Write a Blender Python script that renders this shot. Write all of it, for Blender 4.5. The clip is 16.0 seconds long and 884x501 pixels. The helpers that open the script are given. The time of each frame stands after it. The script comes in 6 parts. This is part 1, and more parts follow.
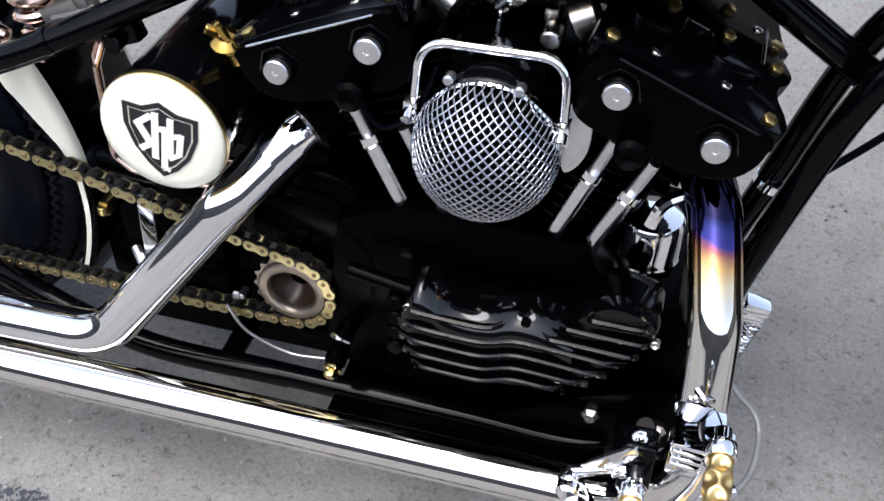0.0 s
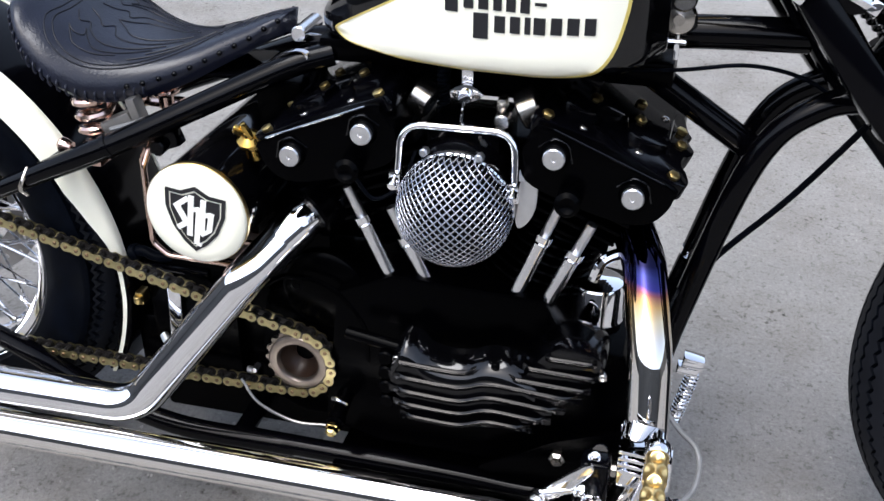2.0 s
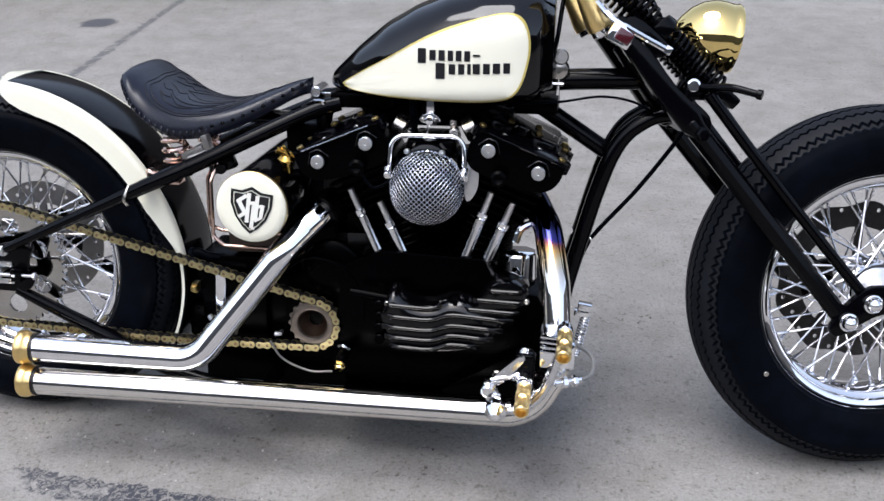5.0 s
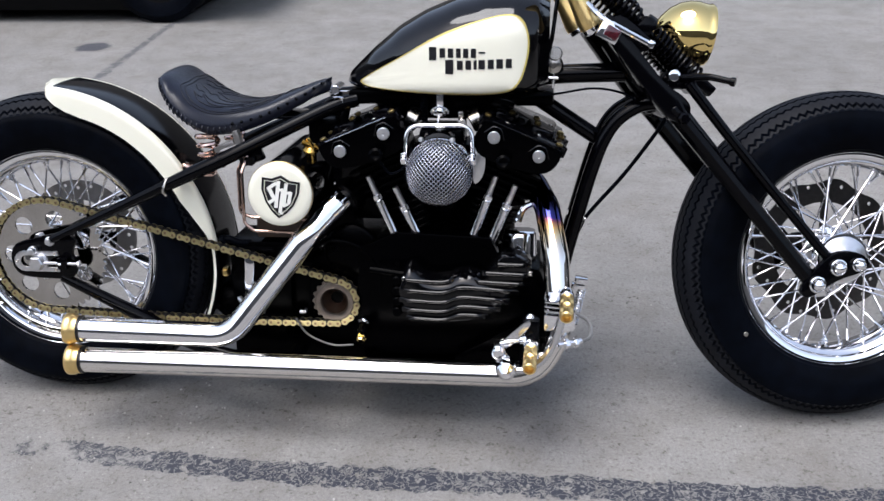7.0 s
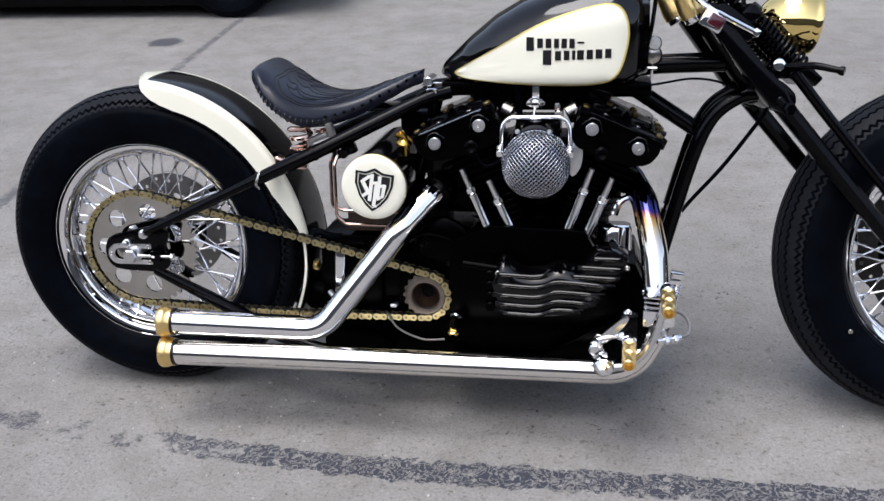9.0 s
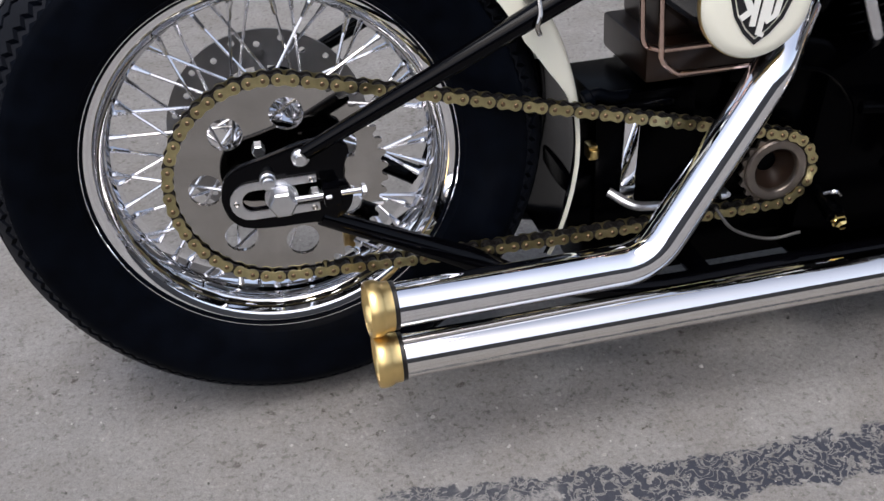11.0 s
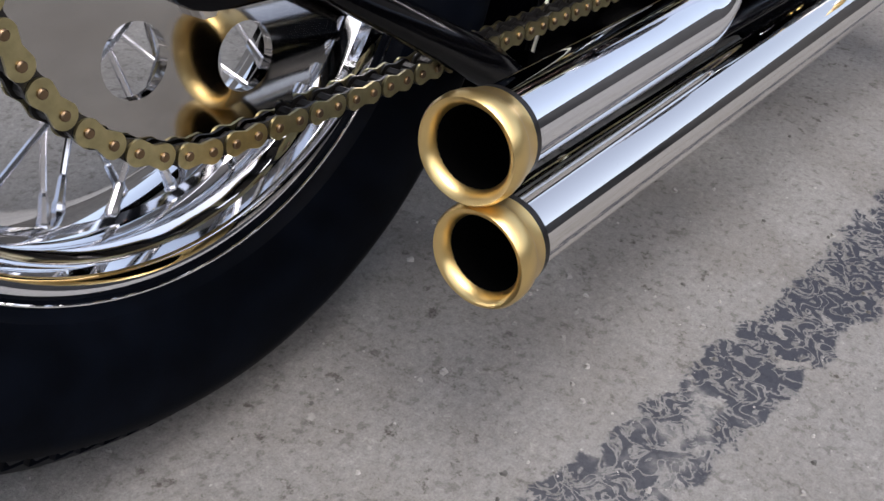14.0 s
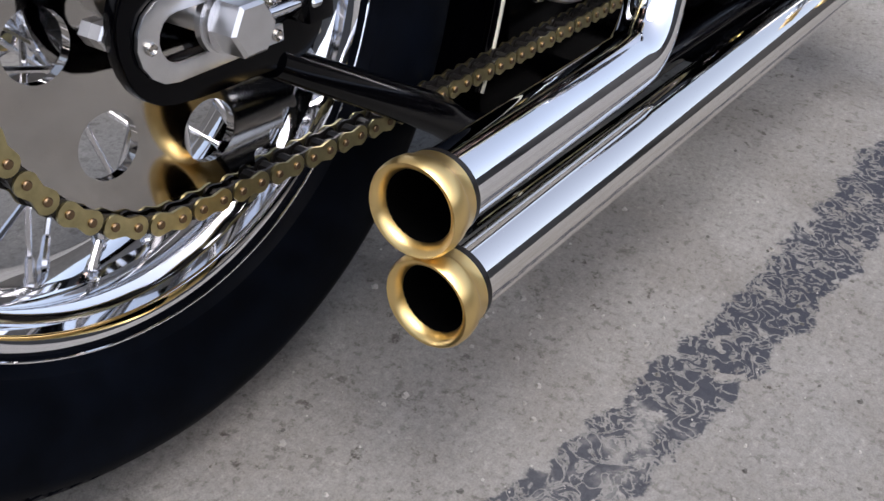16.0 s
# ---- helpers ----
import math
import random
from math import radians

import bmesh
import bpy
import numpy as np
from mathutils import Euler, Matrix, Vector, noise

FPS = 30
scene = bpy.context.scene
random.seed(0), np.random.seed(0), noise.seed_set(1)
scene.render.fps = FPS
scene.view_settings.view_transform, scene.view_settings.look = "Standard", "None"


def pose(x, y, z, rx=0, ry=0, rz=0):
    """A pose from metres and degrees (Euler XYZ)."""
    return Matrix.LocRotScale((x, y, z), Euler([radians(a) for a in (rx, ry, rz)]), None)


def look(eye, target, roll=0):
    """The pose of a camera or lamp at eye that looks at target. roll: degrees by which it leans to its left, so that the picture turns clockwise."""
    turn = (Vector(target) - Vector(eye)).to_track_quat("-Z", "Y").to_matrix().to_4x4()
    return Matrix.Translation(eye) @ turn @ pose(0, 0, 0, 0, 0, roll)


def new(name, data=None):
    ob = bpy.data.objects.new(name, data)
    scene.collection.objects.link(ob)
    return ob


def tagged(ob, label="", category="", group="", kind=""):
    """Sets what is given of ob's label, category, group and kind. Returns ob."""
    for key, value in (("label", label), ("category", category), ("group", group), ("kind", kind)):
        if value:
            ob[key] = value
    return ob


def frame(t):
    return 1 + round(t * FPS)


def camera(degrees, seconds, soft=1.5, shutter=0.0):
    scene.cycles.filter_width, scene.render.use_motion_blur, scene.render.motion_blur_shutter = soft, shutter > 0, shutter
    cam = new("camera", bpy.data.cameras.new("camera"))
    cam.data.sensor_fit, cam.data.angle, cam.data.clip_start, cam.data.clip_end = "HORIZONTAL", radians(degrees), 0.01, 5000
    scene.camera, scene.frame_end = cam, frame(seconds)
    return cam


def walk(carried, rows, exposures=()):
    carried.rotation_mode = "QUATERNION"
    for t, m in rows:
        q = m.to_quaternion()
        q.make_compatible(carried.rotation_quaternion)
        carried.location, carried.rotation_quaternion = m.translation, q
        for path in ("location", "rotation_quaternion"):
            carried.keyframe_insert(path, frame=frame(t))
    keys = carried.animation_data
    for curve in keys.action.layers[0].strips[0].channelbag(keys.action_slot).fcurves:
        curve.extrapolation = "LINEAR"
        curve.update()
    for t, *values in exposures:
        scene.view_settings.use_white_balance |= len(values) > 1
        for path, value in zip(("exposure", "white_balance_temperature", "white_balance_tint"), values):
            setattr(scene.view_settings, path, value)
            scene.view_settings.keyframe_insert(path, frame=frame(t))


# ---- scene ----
# ---- camera ----
LEAN = 6.24  # the machine leans on its side stand
cam = camera(46.59, 16.0)
PATH = [
    (0, (0.9840, -0.7544, 1.1436), (0.7616, 0.0280, 0.2613), -0.76),
    (0.5, (0.9901, -0.7766, 1.1515), (0.7635, 0.0231, 0.2861), -1.09),
    (1, (1.0033, -0.8307, 1.1497), (0.7697, 0.0132, 0.3291), -1.36),
    (1.5, (1.0336, -0.9119, 1.1552), (0.7863, -0.0156, 0.3965), -1.46),
    (2, (1.0707, -1.0134, 1.1659), (0.8146, -0.0708, 0.4688), -1.66),
    (2.5, (1.0952, -1.1252, 1.1868), (0.8443, -0.1487, 0.5360), -1.53),
    (3, (1.0792, -1.2528, 1.1812), (0.8581, -0.2337, 0.5875), -0.70),
    (3.5, (1.0959, -1.3602, 1.1838), (0.8846, -0.3190, 0.6258), -0.39),
    (4, (1.1159, -1.4755, 1.1944), (0.9186, -0.4216, 0.6557), -0.42),
    (6.5, (1.0563, -1.9404, 1.1997), (0.9432, -0.8472, 0.7178), -0.71),
    (7, (1.0550, -1.9454, 1.2010), (0.9287, -0.8532, 0.7203), -1.26),
    (7.5, (1.0446, -1.9479, 1.2046), (0.9102, -0.8564, 0.7245), -1.49),
    (8, (1.0337, -1.9493, 1.2069), (0.8851, -0.8591, 0.7280), -1.74),
    (8.5, (1.0161, -1.9461, 1.2062), (0.8468, -0.8591, 0.7268), -1.96),
    (9, (0.9752, -1.9311, 1.1918), (0.7857, -0.8501, 0.7067), -2.44),
    (9.5, (0.8231, -1.7510, 1.1757), (0.6022, -0.7100, 0.6212), -3.61),
    (10, (0.5502, -1.4889, 1.1069), (0.3435, -0.4799, 0.4910), -4.48),
    (10.2, (0.4447, -1.4205, 1.0800), (0.2666, -0.4178, 0.4453), -5.19),
    (12.3, (-0.4479, -0.5111, 0.6546), (0.2985, 0.0913, -0.0666), 7.46),
    (12.5, (-0.4333, -0.4868, 0.5989), (0.3348, 0.1074, -0.1060), 7.02),
    (13, (-0.3841, -0.4565, 0.5029), (0.4064, 0.1371, -0.1774), 5.75),
    (13.5, (-0.3376, -0.4360, 0.4908), (0.4610, 0.1349, -0.1993), 6.77),
    (14, (-0.3290, -0.4335, 0.4900), (0.4958, 0.1132, -0.1889), 7.55),
    (14.5, (-0.3281, -0.4310, 0.4915), (0.5080, 0.1028, -0.1837), 7.12),
    (15, (-0.3237, -0.4323, 0.5035), (0.5020, 0.1063, -0.1807), 6.41),
    (15.5, (-0.3206, -0.4378, 0.5213), (0.4963, 0.1048, -0.1703), 6.16),
    (16, (-0.3411, -0.4602, 0.5582), (0.4853, 0.0632, -0.1367), 6.77),
]
walk(cam, [(t, look(eye, target, roll)) for t, eye, target, roll in PATH],
     exposures=[(0.0, 1.32, 6270, 10.5), (1.0, 1.38, 6270, 10.5), (2.5, 1.36, 6270, 10.5), (4.0, 1.24, 6290, 11), (6.5, 1.00, 6320, 11.5), (9.0, 1.00, 6380, 12), (10.2, 0.70, 6500, 12.5), (12.5, 0.86, 6560, 13), (16.0, 0.86, 6560, 13)])

# ---- light ----
world = bpy.data.worlds.new("sky")
scene.world = world
world.use_nodes = True
wn, wl = world.node_tree.nodes, world.node_tree.links
wn.clear()
sky = wn.new("ShaderNodeTexSky")
sky.sky_type, sky.sun_disc = "NISHITA", False
sky.sun_elevation, sky.sun_rotation = radians(55), radians(200)
sky.air_density, sky.dust_density, sky.ozone_density = 1.0, 2.0, 1.5
bg = wn.new("ShaderNodeBackground")
bg.inputs["Strength"].default_value = 0.15
wo = wn.new("ShaderNodeOutputWorld")
veil = wn.new("ShaderNodeHueSaturation")
veil.inputs["Saturation"].default_value = 0.62
wl.new(sky.outputs[0], veil.inputs["Color"])
wl.new(veil.outputs[0], bg.inputs[0])
wl.new(bg.outputs[0], wo.inputs[0])
sun = new("sun", bpy.data.lights.new("sun", "SUN"))
sun.data.energy, sun.data.angle, sun.data.color = 1.4, radians(35), (1.0, 0.98, 0.96)
sun.matrix_world = look((0, 0, 10), (0.3 * 5, 0.9 * 5 - 3, 0.0))


# ---- materials ----
def material(name, color, rough=0.5, metal=0.0, coat=0.0, noise_scale=40.0, vary=0.15, bump=0.0, bump_scale=200.0,
             rough_vary=0.1, spec=0.5, per_piece=0.0):
    """A surface with colour and roughness that vary at two scales, and fine relief."""
    m = bpy.data.materials.new(name)
    m.use_nodes = True
    n, l = m.node_tree.nodes, m.node_tree.links
    p = n["Principled BSDF"]
    p.inputs["Metallic"].default_value = metal
    p.inputs["Coat Weight"].default_value = coat
    p.inputs["Coat Roughness"].default_value = 0.04
    p.inputs["Specular IOR Level"].default_value = spec
    co = n.new("ShaderNodeTexCoord")
    a, b = n.new("ShaderNodeTexNoise"), n.new("ShaderNodeTexNoise")
    a.inputs["Scale"].default_value, a.inputs["Detail"].default_value = noise_scale, 6
    b.inputs["Scale"].default_value, b.inputs["Detail"].default_value = noise_scale * 0.13, 3
    for t in (a, b):
        l.new(co.outputs["Object"], t.inputs["Vector"])
    mul = n.new("ShaderNodeMath")
    mul.operation = "MULTIPLY"
    l.new(a.outputs["Fac"], mul.inputs[0])
    l.new(b.outputs["Fac"], mul.inputs[1])
    ramp = n.new("ShaderNodeMapRange")
    ramp.inputs["From Min"].default_value, ramp.inputs["From Max"].default_value = 0.12, 0.4
    ramp.inputs["To Min"].default_value, ramp.inputs["To Max"].default_value = 1 - vary, 1 + vary
    l.new(mul.outputs[0], ramp.inputs["Value"])
    mix = n.new("ShaderNodeVectorMath")
    mix.operation = "SCALE"
    mix.inputs[0].default_value = color
    fac = ramp.outputs[0]
    if per_piece:
        info = n.new("ShaderNodeObjectInfo")
        pr = n.new("ShaderNodeMapRange")
        pr.inputs["To Min"].default_value, pr.inputs["To Max"].default_value = 1 - per_piece, 1 + per_piece
        l.new(info.outputs["Random"], pr.inputs["Value"])
        mm = n.new("ShaderNodeMath")
        mm.operation = "MULTIPLY"
        l.new(fac, mm.inputs[0])
        l.new(pr.outputs[0], mm.inputs[1])
        fac = mm.outputs[0]
    l.new(fac, mix.inputs["Scale"])
    l.new(mix.outputs[0], p.inputs["Base Color"])
    rr = n.new("ShaderNodeMapRange")
    rr.inputs["To Min"].default_value = max(rough * (1 - rough_vary * 2), 0.01)
    rr.inputs["To Max"].default_value = min(rough * (1 + rough_vary * 2), 1)
    l.new(b.outputs["Fac"], rr.inputs["Value"])
    l.new(rr.outputs[0], p.inputs["Roughness"])
    if bump:
        c = n.new("ShaderNodeTexNoise")
        c.inputs["Scale"].default_value, c.inputs["Detail"].default_value = bump_scale, 4
        l.new(co.outputs["Object"], c.inputs["Vector"])
        bp = n.new("ShaderNodeBump")
        bp.inputs["Strength"].default_value, bp.inputs["Distance"].default_value = bump, 0.002
        l.new(c.outputs["Fac"], bp.inputs["Height"])
        l.new(bp.outputs[0], p.inputs["Normal"])
    return m


M_BLACK = material("gloss_black_paint", (0.0010, 0.0010, 0.0014), 0.08, spec=0.5, vary=0.2, noise_scale=12)
M_FRAME = material("black_frame_paint", (0.0008, 0.0008, 0.0014), 0.12, spec=0.125, vary=0.2, noise_scale=20)
M_ENGINE = material("black_engine_enamel", (0.0003, 0.0003, 0.0005), 0.24, spec=0.032, vary=0.3, noise_scale=60, bump=0.08, bump_scale=500)
M_COVER = material("glossy_black_enamel", (0.0010, 0.0010, 0.0015), 0.12, spec=0.36, vary=0.3, noise_scale=60, bump=0.05, bump_scale=300)
M_CREAM = material("cream_paint", (0.84, 0.82, 0.68), 0.22, coat=0.5, vary=0.02, noise_scale=10)
M_CHROME = material("chrome", (0.93, 0.93, 0.945), 0.035, metal=1, vary=0.03, noise_scale=15)
M_CHROME_SOFT = material("worn_chrome", (0.75, 0.75, 0.77), 0.16, metal=1, vary=0.08, noise_scale=60)
M_ALU = material("turned_aluminium", (0.72, 0.72, 0.73), 0.3, metal=1, vary=0.08, noise_scale=80)
M_STEEL = material("brushed_steel", (0.50, 0.47, 0.43), 0.22, metal=1, vary=0.12, noise_scale=30, bump=0.03, bump_scale=300)
M_BRASS = material("polished_brass", (0.84, 0.61, 0.26), 0.33, metal=1, vary=0.08, noise_scale=40)
M_BRASS_MIRROR = material("mirror_brass", (0.92, 0.70, 0.28), 0.04, metal=1, vary=0.04, noise_scale=20)
M_GOLD = material("old_gold_brass", (0.50, 0.32, 0.08), 0.14, metal=1, vary=0.10, noise_scale=40)
M_BRASS_DARK = material("brass_hardware", (0.45, 0.33, 0.13), 0.3, metal=1, vary=0.15, noise_scale=60)
M_LINK = material("gold_chain_plate", (0.46, 0.40, 0.21), 0.3, metal=1, vary=0.2, noise_scale=150, per_piece=0.15)
M_LINK_DARK = material("oiled_chain_steel", (0.035, 0.032, 0.03), 0.35, metal=0.7, vary=0.3, noise_scale=100)
M_COPPER = material("copper_plate", (0.70, 0.50, 0.42), 0.16, metal=1, vary=0.12, noise_scale=50)
M_RUBBER = material("black_rubber", (0.0014, 0.0021, 0.0040), 0.42, spec=0.034, vary=0.5, noise_scale=45, bump=0.06, bump_scale=400)
M_LEATHER = material("black_leather", (0.0050, 0.0062, 0.0135), 0.29, spec=0.42, vary=0.25, noise_scale=50, bump=0.25, bump_scale=350)
M_TREAD = material("dusty_tread_rubber", (0.0060, 0.0068, 0.0095), 0.6, spec=0.14, vary=0.35, noise_scale=30, bump=0.08, bump_scale=400)
M_MIRROR_STEEL = material("polished_steel", (0.45, 0.43, 0.405), 0.06, metal=1, vary=0.10, noise_scale=25)
M_GROOVE = material("dark_dyed_leather", (0.0055, 0.006, 0.0095), 0.5, spec=0.3, vary=0.2, noise_scale=50)
M_WIRE = material("steel_wire", (0.41, 0.42, 0.46), 0.2, metal=1, vary=0.12, noise_scale=200)
M_PIN = material("chain_pin_steel", (0.22, 0.15, 0.09), 0.35, metal=1, vary=0.15, noise_scale=100)
M_BROWN = material("brown_steel", (0.20, 0.17, 0.145), 0.33, metal=0.9, vary=0.2, noise_scale=50)
M_RUST = material("oiled_brown_steel", (0.022, 0.011, 0.006), 0.30, metal=0.25, vary=0.3, noise_scale=60)
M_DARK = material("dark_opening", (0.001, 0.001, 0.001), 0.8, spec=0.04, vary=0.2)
M_DISC = material("dull_steel_disc", (0.26, 0.25, 0.24), 0.32, metal=0.8, vary=0.2, noise_scale=30)
M_STRIPE = material("gold_pinstripe", (0.62, 0.50, 0.14), 0.3, metal=0.3, vary=0.05)
M_INK = material("black_lettering_paint", (0.010, 0.010, 0.012), 0.25, vary=0.1)
M_WHITE = material("white_lettering_paint", (0.84, 0.83, 0.76), 0.25, vary=0.03)
M_CAR = material("dark_car_paint", (0.0010, 0.0010, 0.0014), 0.45, spec=0.04, vary=0.2)
M_CAR_TRIM = material("black_car_plastic", (0.0016, 0.0016, 0.0018), 0.6, spec=0.06, vary=0.2)
M_WALL = material("dark_plain_wall", (0.10, 0.095, 0.09), 0.8, vary=0.25, noise_scale=3)


def blued_chrome():
    """Chrome that the heat has turned blue and straw-coloured near the cylinder; the warm tint lower down paints in the
    brown ground's reflection.
    """
    m = material("heat_blued_chrome", (0.86, 0.86, 0.88), 0.045, metal=1, vary=0.03, noise_scale=15)
    n, l = m.node_tree.nodes, m.node_tree.links
    co, sep, nz = n.new("ShaderNodeTexCoord"), n.new("ShaderNodeSeparateXYZ"), n.new("ShaderNodeTexNoise")
    nz.inputs["Scale"].default_value = 18
    l.new(co.outputs["Object"], sep.inputs[0])
    l.new(co.outputs["Object"], nz.inputs["Vector"])
    ad = n.new("ShaderNodeMath")
    ad.operation = "MULTIPLY_ADD"
    ad.inputs[1].default_value = 0.025
    l.new(nz.outputs["Fac"], ad.inputs[0])
    l.new(sep.outputs["Z"], ad.inputs[2])
    mr = n.new("ShaderNodeMapRange")
    mr.inputs["From Min"].default_value, mr.inputs["From Max"].default_value = 0.380, 0.484
    l.new(ad.outputs[0], mr.inputs["Value"])
    cr = n.new("ShaderNodeValToRGB")
    e = cr.color_ramp.elements
    e[0].position, e[0].color = 0.0, (0.84, 0.815, 0.78, 1)
    e[1].position, e[1].color = 1.0, (0.012, 0.012, 0.03, 1)
    for pos, col in ((0.23, (0.82, 0.745, 0.63, 1)), (0.42, (0.80, 0.63, 0.38, 1)), (0.55, (0.66, 0.38, 0.14, 1)), (0.64, (0.30, 0.10, 0.10, 1)), (0.70, (0.05, 0.045, 0.20, 1)), (0.80, (0.035, 0.040, 0.15, 1)), (0.88, (0.012, 0.012, 0.04, 1))):
        x = e.new(pos)
        x.color = col
    l.new(mr.outputs[0], cr.inputs[0])
    l.new(cr.outputs[0], n["Principled BSDF"].inputs["Base Color"])
    return m


M_BLUED = blued_chrome()


def concrete():
    """Worn grey concrete with pits, blotches and a little grit."""
    m = bpy.data.materials.new("worn_concrete")
    m.use_nodes = True
    n, l = m.node_tree.nodes, m.node_tree.links
    p = n["Principled BSDF"]
    p.inputs["Roughness"].default_value = 0.85
    p.inputs["Specular IOR Level"].default_value = 0.25
    co = n.new("ShaderNodeTexCoord")

    def tex(scale, detail, rough=0.6):
        t = n.new("ShaderNodeTexNoise")
        t.inputs["Scale"].default_value, t.inputs["Detail"].default_value, t.inputs["Roughness"].default_value = scale, detail, rough
        l.new(co.outputs["Object"], t.inputs["Vector"])
        return t.outputs["Fac"]

    def ramp(v, stops):
        r = n.new("ShaderNodeValToRGB")
        e = r.color_ramp.elements
        e[0].position, e[0].color = stops[0][0], (*stops[0][1], 1)
        e[1].position, e[1].color = stops[-1][0], (*stops[-1][1], 1)
        for pos, c in stops[1:-1]:
            e.new(pos).color = (*c, 1)
        l.new(v, r.inputs[0])
        return r.outputs[0]

    def mix(f, a, b, mode="MIX", amount=None):
        x = n.new("ShaderNodeMix")
        x.data_type, x.blend_type = "RGBA", mode
        if amount is not None:
            x.inputs[0].default_value = amount
        else:
            l.new(f, x.inputs[0])
        l.new(a, x.inputs[6])
        l.new(b, x.inputs[7])
        return x.outputs[2]

    big = ramp(tex(1.1, 5), [(0.3, (0.206, 0.198, 0.188)), (0.7, (0.258, 0.249, 0.238))])
    mid = ramp(tex(9, 8, 0.7), [(0.28, (0.87, 0.86, 0.84)), (0.5, (0.985, 0.985, 0.975)), (0.74, (1.06, 1.055, 1.04))])
    fine = ramp(tex(150, 8, 0.8), [(0.30, (0.58, 0.57, 0.56)), (0.50, (0.98, 0.98, 0.98)), (0.70, (1.22, 1.22, 1.21))])
    speck = ramp(tex(520, 4, 0.8), [(0.36, (0.55, 0.54, 0.52)), (0.5, (1.0, 1.0, 1.0)), (0.66, (1.4, 1.4, 1.38))])
    base = mix(None, big, mid, "MULTIPLY", 1.0)
    base = mix(None, base, fine, "MULTIPLY", 0.85)
    base = mix(None, base, speck, "MULTIPLY", 0.38)
    brown = ramp(tex(5.5, 8, 0.72), [(0.44, (1.02, 1.02, 1.02)), (0.66, (0.64, 0.59, 0.53))])
    base = mix(None, base, brown, "MULTIPLY", 0.42)
    pit = ramp(tex(26, 10, 0.75), [(0.605, (0, 0, 0)), (0.68, (1, 1, 1))])
    streak = ramp(tex(75, 3, 0.55), [(0.34, (0.74, 0.73, 0.72)), (0.42, (1, 1, 1)), (0.62, (1, 1, 1)), (0.70, (1.16, 1.16, 1.15))])
    base = mix(None, base, streak, "MULTIPLY", 0.8)
    holes = ramp(tex(44, 7, 0.72), [(0.585, (1, 1, 1)), (0.645, (0.40, 0.38, 0.36))])
    spread = ramp(tex(3.4, 6), [(0.45, (0.05, 0.05, 0.05)), (0.60, (1, 1, 1))])
    base = mix(spread, base, mix(None, base, holes, "MULTIPLY", 1.0))
    rgb = n.new("ShaderNodeRGB")
    rgb.outputs[0].default_value = (0.085, 0.077, 0.070, 1)
    base = mix(pit, base, rgb.outputs[0])
    # the tar line along the machine, the old joint behind it and an oil spot
    sep = n.new("ShaderNodeSeparateXYZ")
    l.new(co.outputs["Object"], sep.inputs[0])

    def math_node(op, a, b=None, c=None):
        x = n.new("ShaderNodeMath")
        x.operation = op
        for i, v in enumerate((a, b, c)):
            if v is None:
                continue
            if isinstance(v, (int, float)):
                x.inputs[i].default_value = v
            else:
                l.new(v, x.inputs[i])
        return x.outputs[0]

    def step(v, lo, hi):
        r = n.new("ShaderNodeMapRange")
        r.interpolation_type = "SMOOTHSTEP"
        r.inputs["From Min"].default_value, r.inputs["From Max"].default_value = lo, hi
        l.new(v, r.inputs["Value"])
        return r.outputs[0]

    X, Y = sep.outputs["X"], sep.outputs["Y"]
    ragged = math_node("MULTIPLY_ADD", tex(30, 4), 0.055, -0.0275)
    wander = math_node("MULTIPLY_ADD", tex(2.2, 2), 0.024, -0.012)
    along = math_node("MINIMUM", math_node("MAXIMUM", X, -0.25), 0.95)
    line = math_node("ADD", math_node("MULTIPLY_ADD", along, math_node("MULTIPLY_ADD", along, -0.0823, 0.1357), 0.266), Y)
    line = math_node("ADD", math_node("ADD", line, wander), ragged)
    inside = step(math_node("ABSOLUTE", line), 0.037, 0.032)
    wave = n.new("ShaderNodeTexNoise")
    wave.inputs["Scale"].default_value, wave.inputs["Detail"].default_value, wave.inputs["Distortion"].default_value = 55, 4, 1.3
    l.new(co.outputs["Object"], wave.inputs["Vector"])
    flakes = step(math_node("ABSOLUTE", math_node("SUBTRACT", wave.outputs["Fac"], 0.5)), 0.018, 0.060)
    gaps = step(tex(36, 3), 0.64, 0.61)
    fade = step(X, -0.18, 0.55)
    worn = step(math_node("ADD", tex(11, 4), math_node("MULTIPLY", fade, 0.22)), 0.50, 0.61)
    tar = math_node("MULTIPLY", math_node("MULTIPLY", inside, math_node("MULTIPLY_ADD", flakes, 0.72, 0.22)), math_node("MULTIPLY", math_node("MULTIPLY", worn, gaps), math_node("MULTIPLY_ADD", fade, 0.2, 0.8)))
    joint = math_node("ADD", math_node("ADD", math_node("MULTIPLY_ADD", Y, 0.072, X), 0.965), math_node("MULTIPLY", ragged, 1.6))
    joint = math_node("MULTIPLY", step(math_node("ABSOLUTE", joint), 0.032, 0.012), math_node("MULTIPLY", step(Y, -0.3, 0.3), step(tex(14, 6), 0.32, 0.48)))
    spot = math_node("ADD", math_node("POWER", math_node("MULTIPLY", math_node("ADD", X, 1.48), 8.0), 2.0), math_node("POWER", math_node("MULTIPLY", math_node("SUBTRACT", Y, 3.45), 7.0), 2.0))
    spot = step(math_node("ADD", spot, math_node("MULTIPLY", tex(20, 4), 0.8)), 1.2, 0.7)
    mask = math_node("MAXIMUM", math_node("MAXIMUM", tar, math_node("MULTIPLY", joint, 0.58)), math_node("MULTIPLY", spot, 0.8))
    tarcol = n.new("ShaderNodeRGB")
